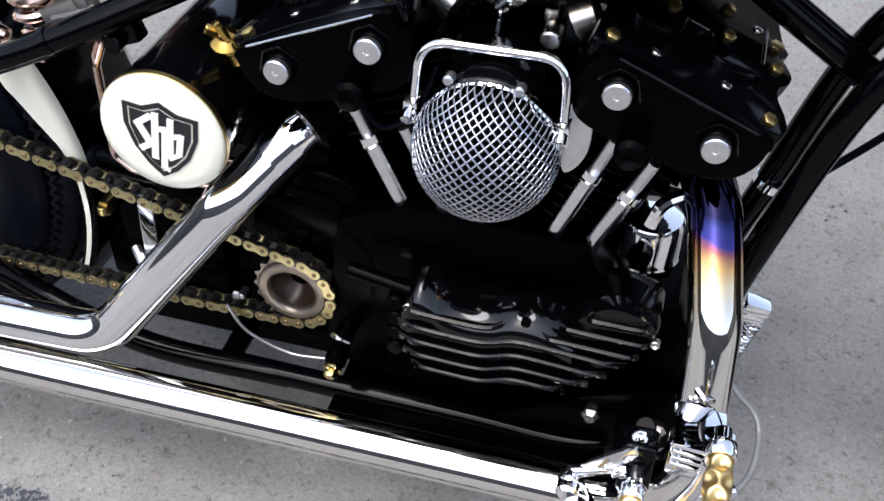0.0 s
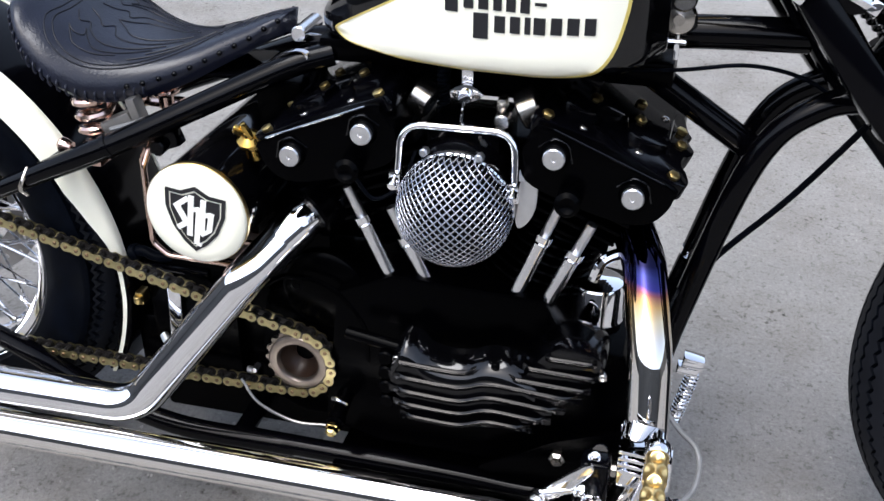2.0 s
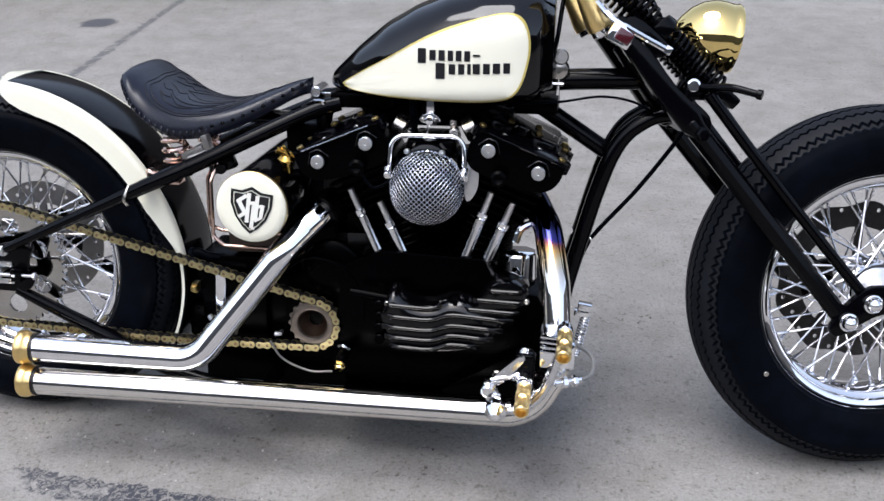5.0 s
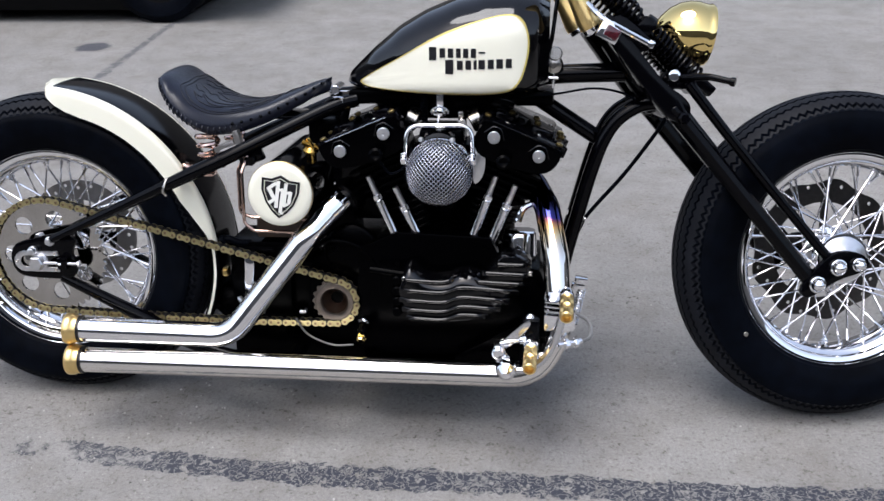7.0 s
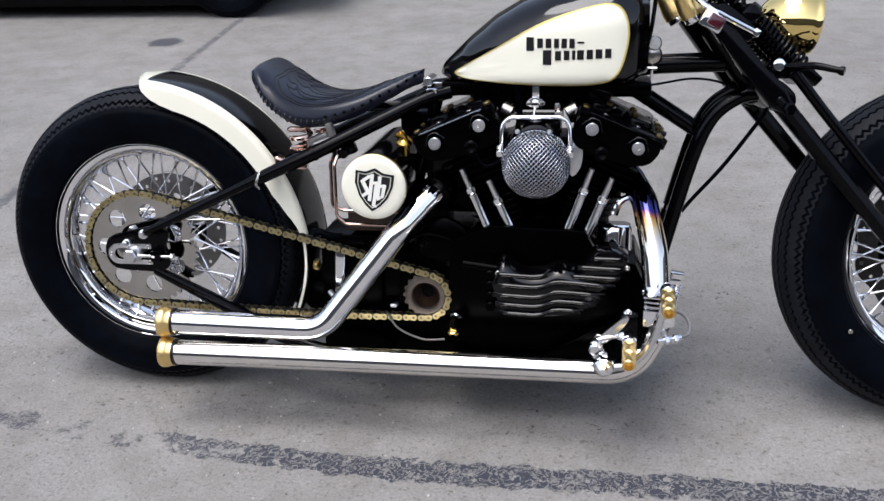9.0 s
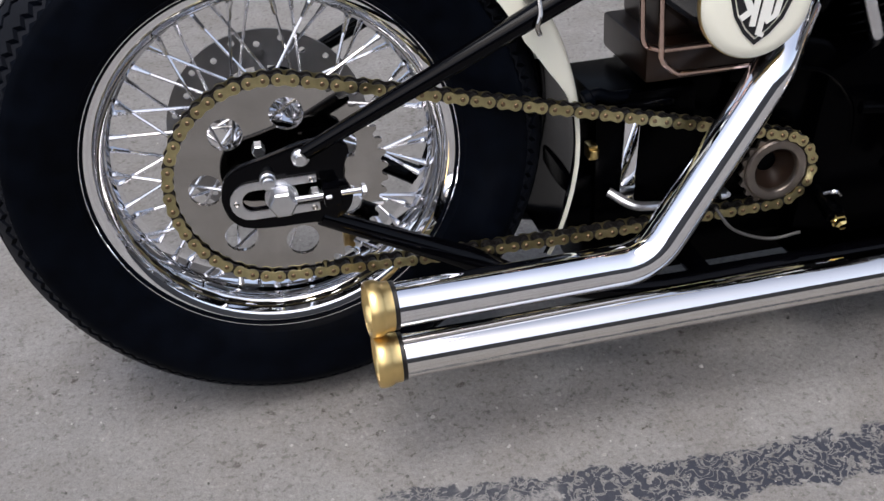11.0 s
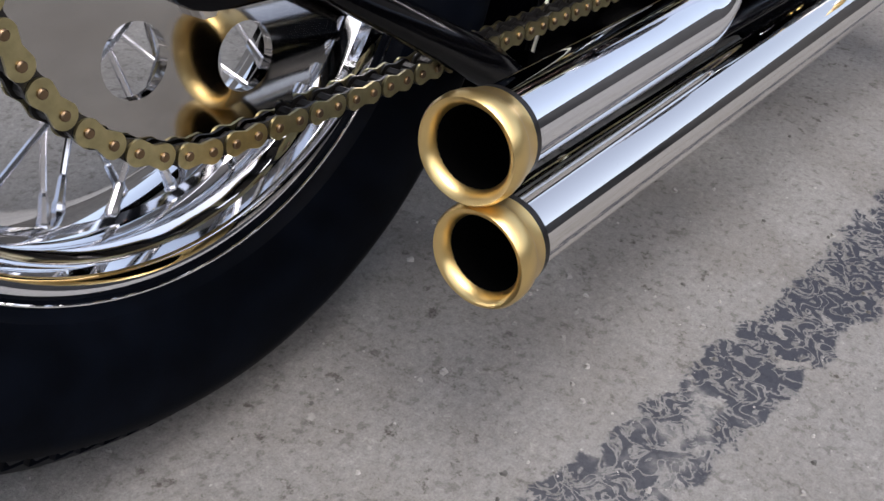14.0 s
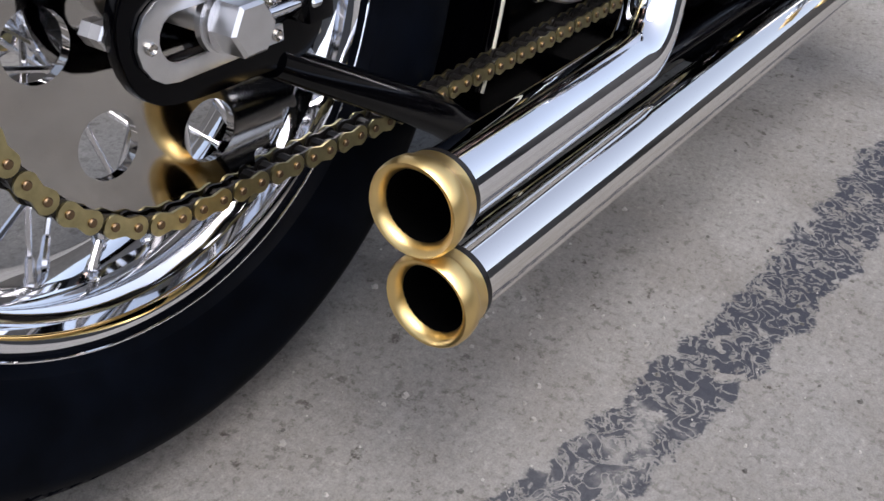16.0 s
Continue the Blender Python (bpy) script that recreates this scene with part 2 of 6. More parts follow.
    tarcol.outputs[0].default_value = (0.027, 0.031, 0.045, 1)
    base = mix(mask, base, tarcol.outputs[0])
    l.new(base, p.inputs["Base Color"])
    b1 = n.new("ShaderNodeBump")
    b1.inputs["Strength"].default_value, b1.inputs["Distance"].default_value = 0.9, 0.004
    sm = n.new("ShaderNodeMath")
    sm.operation = "MULTIPLY_ADD"
    sm.inputs[1].default_value = 0.4
    l.new(tex(220, 8, 0.7), sm.inputs[0])
    l.new(tex(30, 8, 0.7), sm.inputs[2])
    l.new(sm.outputs[0], b1.inputs["Height"])
    l.new(b1.outputs[0], p.inputs["Normal"])
    return m


M_CONCRETE = concrete()


# ---- building helpers ----
def part(name, bm, mat, parent=None, label="", flat=False, angle=35):
    """Links a bmesh as one mesh object under a thing or a part."""
    me = bpy.data.meshes.new(name)
    bmesh.ops.recalc_face_normals(bm, faces=bm.faces)
    bm.to_mesh(me)
    bm.free()
    me.materials.append(mat)
    if not flat:
        me.polygons.foreach_set("use_smooth", [True] * len(me.polygons))
        me.set_sharp_from_angle(angle=radians(angle))
    ob = new(name, me)
    ob.parent = parent
    return tagged(ob, label)


def again(ob, m, parent):
    """One more part on the same mesh, at the pose m."""
    o = new(ob.name.split(".")[0], ob.data)
    o.parent, o.matrix_basis = parent, m
    return o


def join(*bms):
    out = bmesh.new()
    for b in bms:
        me = bpy.data.meshes.new("tmp")
        b.to_mesh(me)
        b.free()
        out.from_mesh(me)
        bpy.data.meshes.remove(me)
    return out


def moved(bm, m):
    bm.transform(m)
    return bm


def lathe(profile, n=48, centre=(0, 0, 0), closed=False):
    """Turns a profile of (y, r) about an axis along y."""
    bm = bmesh.new()
    rings = []
    for k in range(n):
        a = 2 * math.pi * k / n
        c, s = math.cos(a), math.sin(a)
        rings.append([bm.verts.new((centre[0] + r * c, centre[1] + y, centre[2] + r * s)) for y, r in profile])
    m = len(profile)
    for k in range(n):
        p, q = rings[k], rings[(k + 1) % n]
        for j in range(m if closed else m - 1):
            i = (j + 1) % m
            bm.faces.new((p[j], p[i], q[i], q[j]))
    bmesh.ops.remove_doubles(bm, verts=bm.verts, dist=1e-6)
    return bm


def aim(p0, p1):
    """The turn that lays the y axis along p0 to p1, at p0."""
    d = Vector(p1) - Vector(p0)
    return Matrix.Translation(p0) @ d.to_track_quat("Y", "Z").to_matrix().to_4x4()


def turned(p0, p1, profile, n=24):
    """A turned piece whose axis runs from p0 towards p1; the profile is (metres along, radius)."""
    return moved(lathe(profile, n), aim(p0, p1))


def rod(p0, p1, r0, r1=None, n=16, edge=0.0):
    r1 = r0 if r1 is None else r1
    h = (Vector(p1) - Vector(p0)).length
    e = edge or min(r0, r1, h) * 0.15
    return turned(p0, p1, [(0, 0), (0, r0 - e), (e, r0), (h - e, r1), (h, r1 - e), (h, 0)], n)


def smooth_path(pts, steps=8):
    """Catmull-Rom through the points."""
    p = [Vector(q) for q in pts]
    if len(p) < 3:
        return p
    p = [p[0] * 2 - p[1], *p, p[-1] * 2 - p[-2]]
    out = []
    for i in range(1, len(p) - 2):
        a, b, c, d = p[i - 1:i + 3]
        for k in range(steps):
            t = k / steps
            out.append(0.5 * (2 * b + (c - a) * t + (2 * a - 5 * b + 4 * c - d) * t * t + (3 * b - a - 3 * c + d) * t ** 3))
    return [*out, p[-2]]


def bent(pts, radius, steps=8):
    """A line of straight runs whose corners are rounded with the radius given, as a tube is bent."""
    p = [Vector(q) for q in pts]
    out = [p[0]]
    for a, b, c in zip(p, p[1:], p[2:]):
        u, v = (a - b).normalized(), (c - b).normalized()
        half = math.acos(max(-1, min(1, u.dot(v)))) / 2
        cut = min(radius / max(math.tan(half), 1e-3), (a - b).length * 0.49, (c - b).length * 0.49)
        s, e = b + u * cut, b + v * cut
        for k in range(steps + 1):
            t = k / steps
            out.append(s * (1 - t) ** 2 + b * 2 * t * (1 - t) + e * t * t)
    return [*out, p[-1]]


def tube(path, r, n=14, caps=True):
    """A round tube along a path; r is a radius or a function of the way along, 0 to 1."""
    bm = bmesh.new()
    path = [Vector(q) for q in path]
    up = Vector((0.13, 0.9, 0.2))
    rings = []
    for i, q in enumerate(path):
        d = (path[min(i + 1, len(path) - 1)] - path[max(i - 1, 0)]).normalized()
        side = d.cross(up).normalized()
        up = side.cross(d).normalized()
        rad = r(i / (len(path) - 1)) if callable(r) else r
        rings.append([bm.verts.new(q + (side * math.cos(a) + up * math.sin(a)) * rad) for a in (2 * math.pi * k / n for k in range(n))])
    for p, q in zip(rings, rings[1:]):
        for j in range(n):
            bm.faces.new((p[j], p[(j + 1) % n], q[(j + 1) % n], q[j]))
    if caps:
        bm.faces.new(rings[0])
        bm.faces.new(rings[-1][::-1])
    return bm


def bevelled(bm, width, segments=2, angle=30):
    edges = [e for e in bm.edges if len(e.link_faces) == 2 and e.calc_face_angle(0) > radians(angle)]
    bmesh.ops.bevel(bm, geom=edges, offset=width, segments=segments, profile=0.6, affect="EDGES", clamp_overlap=True)
    return bm


def block(centre, size, bevel=0.002, turn=(0, 0, 0)):
    bm = bmesh.new()
    bmesh.ops.create_cube(bm, size=1)
    bm.transform(Matrix.Diagonal((*size, 1)))
    if bevel:
        bevelled(bm, bevel)
    bm.transform(pose(*centre, *turn))
    return bm


def plate(outline, y0, y1, bevel=0.0, holes=()):
    """A plate with an outline in x and z, and holes through it, between two depths y."""
    bm = bmesh.new()
    edges = []
    for loop in (outline, *holes):
        vs = [bm.verts.new((x, y0, z)) for x, z in loop]
        edges += [bm.edges.new((vs[i], vs[(i + 1) % len(vs)])) for i in range(len(vs))]
    if holes:
        bmesh.ops.triangle_fill(bm, edges=edges, use_beauty=True, use_dissolve=False)
    else:
        bm.faces.new(bm.verts)
    got = bmesh.ops.extrude_face_region(bm, geom=bm.faces[:])
    bmesh.ops.translate(bm, verts=[v for v in got["geom"] if isinstance(v, bmesh.types.BMVert)], vec=(0, y1 - y0, 0))
    bmesh.ops.recalc_face_normals(bm, faces=bm.faces)
    if bevel:
        bevelled(bm, bevel)
    return bm


def ring_of(cx, cz, r, n=24, start=0.0):
    return [(cx + r * math.cos(start + 2 * math.pi * k / n), cz + r * math.sin(start + 2 * math.pi * k / n)) for k in range(n)]


def rounded(pts, steps=6):
    """A closed outline in x and z made smooth."""
    p = [Vector((x, 0, z)) for x, z in pts]
    n, out = len(p), []
    for i in range(n):
        a, b, c, d = p[i - 1], p[i], p[(i + 1) % n], p[(i + 2) % n]
        for k in range(steps):
            t = k / steps
            q = 0.5 * (2 * b + (c - a) * t + (2 * a - 5 * b + 4 * c - d) * t * t + (3 * b - a - 3 * c + d) * t ** 3)
            out.append((q.x, q.z))
    return out


# ---- the ground and what closes the place ----
def ground():
    bm = bmesh.new()
    bmesh.ops.create_grid(bm, x_segments=2, y_segments=2, size=400)
    ob = part("ground", bm, M_CONCRETE, flat=True)
    tagged(ob, "worn grey concrete yard with pits and stains", "ground", kind="structure")


ground()


# ---- the motorcycle: one thing, its parts in its own upright frame ----
bike = new("motorcycle")
bike.matrix_world = Matrix.Translation((0, 0, 0.001)) @ pose(0, 0, 0, -LEAN, 0, 0)
tagged(bike, "black and cream bobber motorcycle with chrome pipes leaning on its stand", "motorcycle")

AXLE_Z = 0.328
HEAD = Vector((1.2135, 0, 0.7075))  # a point on the steering axis
TURN = Matrix.Translation(HEAD) @ Matrix.Rotation(radians(11.8), 4, Vector((-0.583, 0, 0.812))) @ Matrix.Translation(-HEAD)  # the bars are turned away a little
FRONT = Vector((1.6357, 0.0274, 0.3314))


WIDE = 1.08


def tread_radius(radius, y):
    """How far out the tread lies at y."""
    return radius - 0.0255 * (abs(y) / 0.055) ** 2.4 - 0.004 * max(0, (abs(y) - 0.050) / 0.012)


def tyre_mesh(radius=0.332):
    """A fat classic tyre: round shoulders, ribs cut by zigzag grooves."""
    n, teeth = 480, 120
    drop = radius - 0.332
    side = [(0.036, 0.206), (0.050, 0.214), (0.0545, 0.2215), (0.058, 0.224), (0.0655, 0.240), (0.0700, 0.258), (0.0710, 0.272), (0.0702, 0.284),
            (0.0698, 0.2870), (0.0688, 0.2910), (0.0655, 0.2965 + drop)]
    grooves = (-0.054, -0.036, -0.018, 0.0, 0.018, 0.036, 0.054)
    bm = bmesh.new()
    rings = []
    for k in range(n):
        a = 2 * math.pi * k / n
        c, s = math.cos(a), math.sin(a)
        ph = (k % (n // teeth)) / (n // teeth)
        zig = (abs(ph - 0.5) * 4 - 1) * 0.0022
        prof = [(-y, r) for y, r in side]
        for g in grooves:
            w, d = 0.0022, 0.0055
            for off, deep in ((-0.0052, 0), (-w, 0), (-w * 0.7, 1), (w * 0.7, 1), (w, 0), (0.0052, 0)):
                y = g + off + zig * (1 if abs(off) < 0.005 else 0.6)
                crown = tread_radius(radius, y)
                prof.append((y, crown - d * deep))
        prof += [(y, r) for y, r in side[::-1]]
        rings.append([bm.verts.new((r * c, y * WIDE, r * s)) for y, r in prof])
    for k in range(n):
        p, q = rings[k], rings[(k + 1) % n]
        for j in range(len(p) - 1):
            bm.faces.new((p[j], p[j + 1], q[j + 1], q[j]))
    return bm


def rim_mesh():
    prof = [(-0.036, 0.2045), (-0.049, 0.209), (-0.0505, 0.2195), (-0.0535, 0.2225), (-0.0565, 0.2205), (-0.0560, 0.2165), (-0.0515, 0.2135),
            (-0.0500, 0.2060), (-0.0480, 0.2030), (-0.0400, 0.2015), (-0.0370, 0.1990), (-0.0330, 0.1935), (-0.0290, 0.1915), (-0.0180, 0.1905),
            (-0.0130, 0.1870), (0.0, 0.1855)]
    prof = prof + [(-y, r) for y, r in prof[-2::-1]]
    prof += [(0.02, 0.196), (-0.02, 0.196)]
    return lathe(prof, 128, closed=True)


def spoke_mesh(side, lay):
    """One laced spoke from the hub flange to the rim, with its nipple."""
    a = radians(66) * lay
    start = Vector((0.047 * math.cos(a), 0.036 * side + 0.003 * lay * side, 0.047 * math.sin(a)))
    end = Vector((0.1875, 0.010 * side, 0.0))
    near = end + (start - end).normalized() * 0.022
    b1 = rod(start, near, 0.0020, n=6, edge=0.0003)
    b2 = turned(end, start, [(0, 0), (0, 0.0042), (0.005, 0.0042), (0.007, 0.0033), (0.020, 0.0028), (0.022, 0.0018), (0.022, 0)], 8)
    return join(b1, b2)


def wheel(name, m, size, label):
    """A wire wheel at the pose m: the hub carries tyre, rim and spokes."""
    hub = part(name, lathe([(-0.062, 0), (-0.062, 0.016), (-0.052, 0.018), (-0.050, 0.030), (-0.043, 0.032), (-0.041, 0.052), (-0.034, 0.054), (-0.031, 0.034),
                            (0, 0.026), (0.031, 0.034), (0.034, 0.054), (0.041, 0.052), (0.043, 0.032), (0.062, 0.02), (0.062, 0)], 40), M_CHROME, bike, label)
    hub.matrix_basis = m
    tyre = part("tyre", tyre_mesh(size), M_RUBBER, hub, "fat black tyre with zigzag tread", angle=28)
    # tread colour holds the sky's light, darker groove floors the shade in them
    tyre.data.materials.append(M_TREAD)
    for f in tyre.data.polygons:
        r = math.hypot(f.center.x, f.center.z)
        f.material_index = int(abs(f.center.y) < 0.0615 * WIDE and r > tread_radius(size, f.center.y / WIDE) - 0.0022)
    part("rim", rim_mesh(), M_CHROME, hub, "stepped chrome rim", angle=25)
    kinds = [part("spoke", spoke_mesh(s, l), M_CHROME_SOFT, hub) for s in (-1, 1) for l in (-1, 1)]
    for i in range(13):
        for k, first in enumerate(kinds):
            s, l = divmod(k, 2)
            a = 360 / 13 * (i + 0.25 * (2 * l + s))
            if i == 0:
                first.matrix_basis = pose(0, 0, 0, 0, a, 0)
            else:
                again(first, pose(0, 0, 0, 0, a, 0), hub)
    return hub


rear_wheel = wheel("rear_wheel", pose(0, 0, AXLE_Z), 0.332, "rear wire wheel with polished hub")
front_wheel = wheel("front_wheel", Matrix.Translation(FRONT) @ TURN.to_3x3().to_4x4(), 0.336, "front wire wheel with polished hub")


def brake_disc(parent, y, r, wave=0.0, mat=None):
    holes = []
    for k in range(24):
        a = 2 * math.pi * k / 24
        holes.append(ring_of((r - 0.018 + 0.008 * (k % 2)) * math.cos(a), (r - 0.018 + 0.008 * (k % 2)) * math.sin(a), 0.0042, 8))
    holes.append(ring_of(0, 0, r - 0.045, 32))
    edge = [(r * (1 + wave * math.cos(9 * a)) * math.cos(a), r * (1 + wave * math.cos(9 * a)) * math.sin(a)) for a in (2 * math.pi * k / 108 for k in range(108))]
    part("brake_disc", plate(edge, y - 0.002, y + 0.002, holes=holes), mat or M_DISC, parent, "drilled steel brake disc")
    arms = [block((0.5 * (r - 0.02) * math.cos(a), y, 0.5 * (r - 0.02) * math.sin(a)), (r - 0.03, 0.004, 0.016), 0.001, (0, -math.degrees(a), 0)) for a in (0.3 + 2 * math.pi * k / 5 for k in range(5))]
    part("disc_carrier", join(*arms), mat or M_DISC, parent)


part("sidewall_mark", rod((-0.205, -0.0755, -0.143), (-0.205, -0.0782, -0.143), 0.0048, n=12), M_STEEL, front_wheel, "small bright mark on the tyre")
brake_disc(rear_wheel, 0.070, 0.125)
brake_disc(front_wheel, 0.064, 0.148, 0.035, M_LINK_DARK)
part("hub_drum", lathe([(-0.060, 0.0), (-0.060, 0.020), (-0.056, 0.024), (-0.054, 0.040), (-0.050, 0.046), (-0.036, 0.047), (-0.030, 0.040), (-0.030, 0)], 48), M_ALU, front_wheel, "broad dull silver hub drum", angle=40)


# ---- sprockets and chain ----
CHAIN_Y = -0.091
REAR_R, DRIVE_R, DRIVE = 0.1212, 0.0475, (0.611, 0.243)


def sprocket_outline(cx, cz, r, teeth, deep=1.0):
    out = []
    for k in range(teeth):
        a0 = 2 * math.pi * k / teeth
        for f, d in ((0.0, 0.004), (0.14, 0.0025), (0.3, -0.003), (0.5, -0.0046), (0.7, -0.003), (0.86, 0.0025)):
            a = a0 + 2 * math.pi * f / teeth
            out.append((cx + (r + d * deep) * math.cos(a), cz + (r + d * deep) * math.sin(a)))
    return out


holes = [ring_of(0.081 * math.cos(a), 0.081 * math.sin(a), 0.0190, 28) for a in (radians(25 + 360 / 7 * k) for k in range(7))]
sprocket = part("sprocket", plate(sprocket_outline(0, 0, REAR_R, 48), CHAIN_Y - 0.003, CHAIN_Y + 0.003, holes=holes + [ring_of(0, 0, 0.02, 24)]), M_MIRROR_STEEL, rear_wheel,
                "polished steel rear sprocket with round holes", angle=20)
for a in (radians(40 + 72 * k) for k in range(5)):
    part("sprocket_bolt", rod((0.045 * math.cos(a), CHAIN_Y - 0.012, 0.045 * math.sin(a)), (0.045 * math.cos(a), CHAIN_Y, 0.045 * math.sin(a)), 0.0075, n=6), M_ALU, sprocket)
part("sprocket_carrier", lathe([(-0.088, 0.0), (-0.088, 0.030), (-0.086, 0.050), (-0.050, 0.048), (-0.05, 0)], 40), M_FRAME, rear_wheel)


def chain_path():
    """Points one pitch apart round both sprockets, with the heading at each."""
    pitch = 0.015875
    ax, az, bx, bz = 0.0, AXLE_Z, *DRIVE
    d = math.hypot(bx - ax, bz - az)
    base = math.atan2(bz - az, bx - ax)
    off = math.asin((REAR_R - DRIVE_R) / d)
    t1, t2 = base + math.pi / 2 - off, base - math.pi / 2 + off
    line = []
    for k in range(200):  # over the back of the rear sprocket, from the top tangent round to the bottom one
        a = t1 + (2 * math.pi - (t1 - t2)) * k / 199
        line.append((ax + REAR_R * math.cos(a), az + REAR_R * math.sin(a)))
    for k in range(1, 100):
        f = k / 100
        p = (ax + REAR_R * math.cos(t2), az + REAR_R * math.sin(t2))
        q = (bx + DRIVE_R * math.cos(t2), bz + DRIVE_R * math.sin(t2))
        line.append((p[0] + (q[0] - p[0]) * f, p[1] + (q[1] - p[1]) * f - 0.006 * math.sin(math.pi * f)))
    for k in range(60):
        a = t2 + (t1 - t2) * k / 59
        line.append((bx + DRIVE_R * math.cos(a), bz + DRIVE_R * math.sin(a)))
    for k in range(1, 101):
        f = k / 100
        p = (bx + DRIVE_R * math.cos(t1), bz + DRIVE_R * math.sin(t1))
        q = (ax + REAR_R * math.cos(t1), az + REAR_R * math.sin(t1))
        line.append((p[0] + (q[0] - p[0]) * f, p[1] + (q[1] - p[1]) * f))
    line = np.array(line)
    run = np.r_[0, np.cumsum(np.hypot(*np.diff(line, axis=0).T))]
    count = 2 * round(run[-1] / pitch / 2)
    s = np.linspace(0, run[-1], count, endpoint=False)
    return np.stack([np.interp(s, run, line[:, 0]), np.interp(s, run, line[:, 1])], 1), run[-1] / count


def link_plate(pitch, y0, y1, r=0.0070, waist=0.0050):
    """A figure-eight plate."""
    out = []
    for k in range(11):
        a = math.pi / 2 + math.pi * k / 10
        out.append((r * math.cos(a), r * math.sin(a)))
    out.append((pitch / 2, -waist))
    for k in range(11):
        a = -math.pi / 2 + math.pi * k / 10
        out.append((pitch + r * math.cos(a), r * math.sin(a)))
    out.append((pitch / 2, waist))
    return plate(out, y0, y1)


def build_chain():
    pts, pitch = chain_path()
    rollers = join(*[rod((x, CHAIN_Y - 0.0052, z), (x, CHAIN_Y + 0.0052, z), 0.0051, n=8) for x, z in pts])
    chain = part("chain", rollers, M_LINK_DARK, bike, "gold drive chain with black rollers")
    outer = join(link_plate(pitch, -0.0098, -0.0080), link_plate(pitch, 0.0080, 0.0098))
    pin = part("link_pin", rod((0, -0.0114, 0), (0, 0.0114, 0), 0.0027, n=10, edge=0.0007), M_PIN, chain)
    inner = join(link_plate(pitch, -0.0077, -0.0056, 0.0066), link_plate(pitch, 0.0056, 0.0077, 0.0066))
    a = part("chain_link", outer, M_LINK, chain)
    b = part("inner_link", inner, M_LINK_DARK, chain)
    for k, (x, z) in enumerate(pts):
        nx, nz = pts[(k + 1) % len(pts)]
        m = pose(x, CHAIN_Y, z, 0, -math.degrees(math.atan2(nz - z, nx - x)), 0)
        if k:
            again(pin, Matrix.Translation((x, CHAIN_Y, z)), chain)
        else:
            pin.matrix_basis = Matrix.Translation((x, CHAIN_Y, z))
        one = a if k % 2 == 0 else b
        if k < 2:
            one.matrix_basis = m
        else:
            again(one, m, chain)


build_chain()
drive = part("drive_sprocket", plate(sprocket_outline(*DRIVE, DRIVE_R - 0.002, 18, 0.55), CHAIN_Y - 0.003, CHAIN_Y + 0.003, holes=[ring_of(*DRIVE, 0.030, 32)]), M_BROWN, bike,
             "small steel drive sprocket round a dark shaft cup", angle=20)
part("cup_ring", moved(lathe([(0.0, 0.0275), (-0.0050, 0.0280), (-0.0075, 0.0300), (-0.0085, 0.0340), (-0.0080, 0.0395), (-0.0060, 0.0415), (-0.0031, 0.0415)], 48), pose(DRIVE[0], CHAIN_Y, DRIVE[1])), M_BROWN, drive, "wide light brown steel ring")
part("shaft_cup", moved(lathe([(0.040, 0.0), (0.040, 0.013), (0.022, 0.0135), (0.014, 0.020), (0.006, 0.0255), (-0.0015, 0.0282), (-0.0015, 0.0295), (0.004, 0.0295)], 40), pose(DRIVE[0], CHAIN_Y, DRIVE[1])), M_RUST, drive, "brown oily shaft cup")

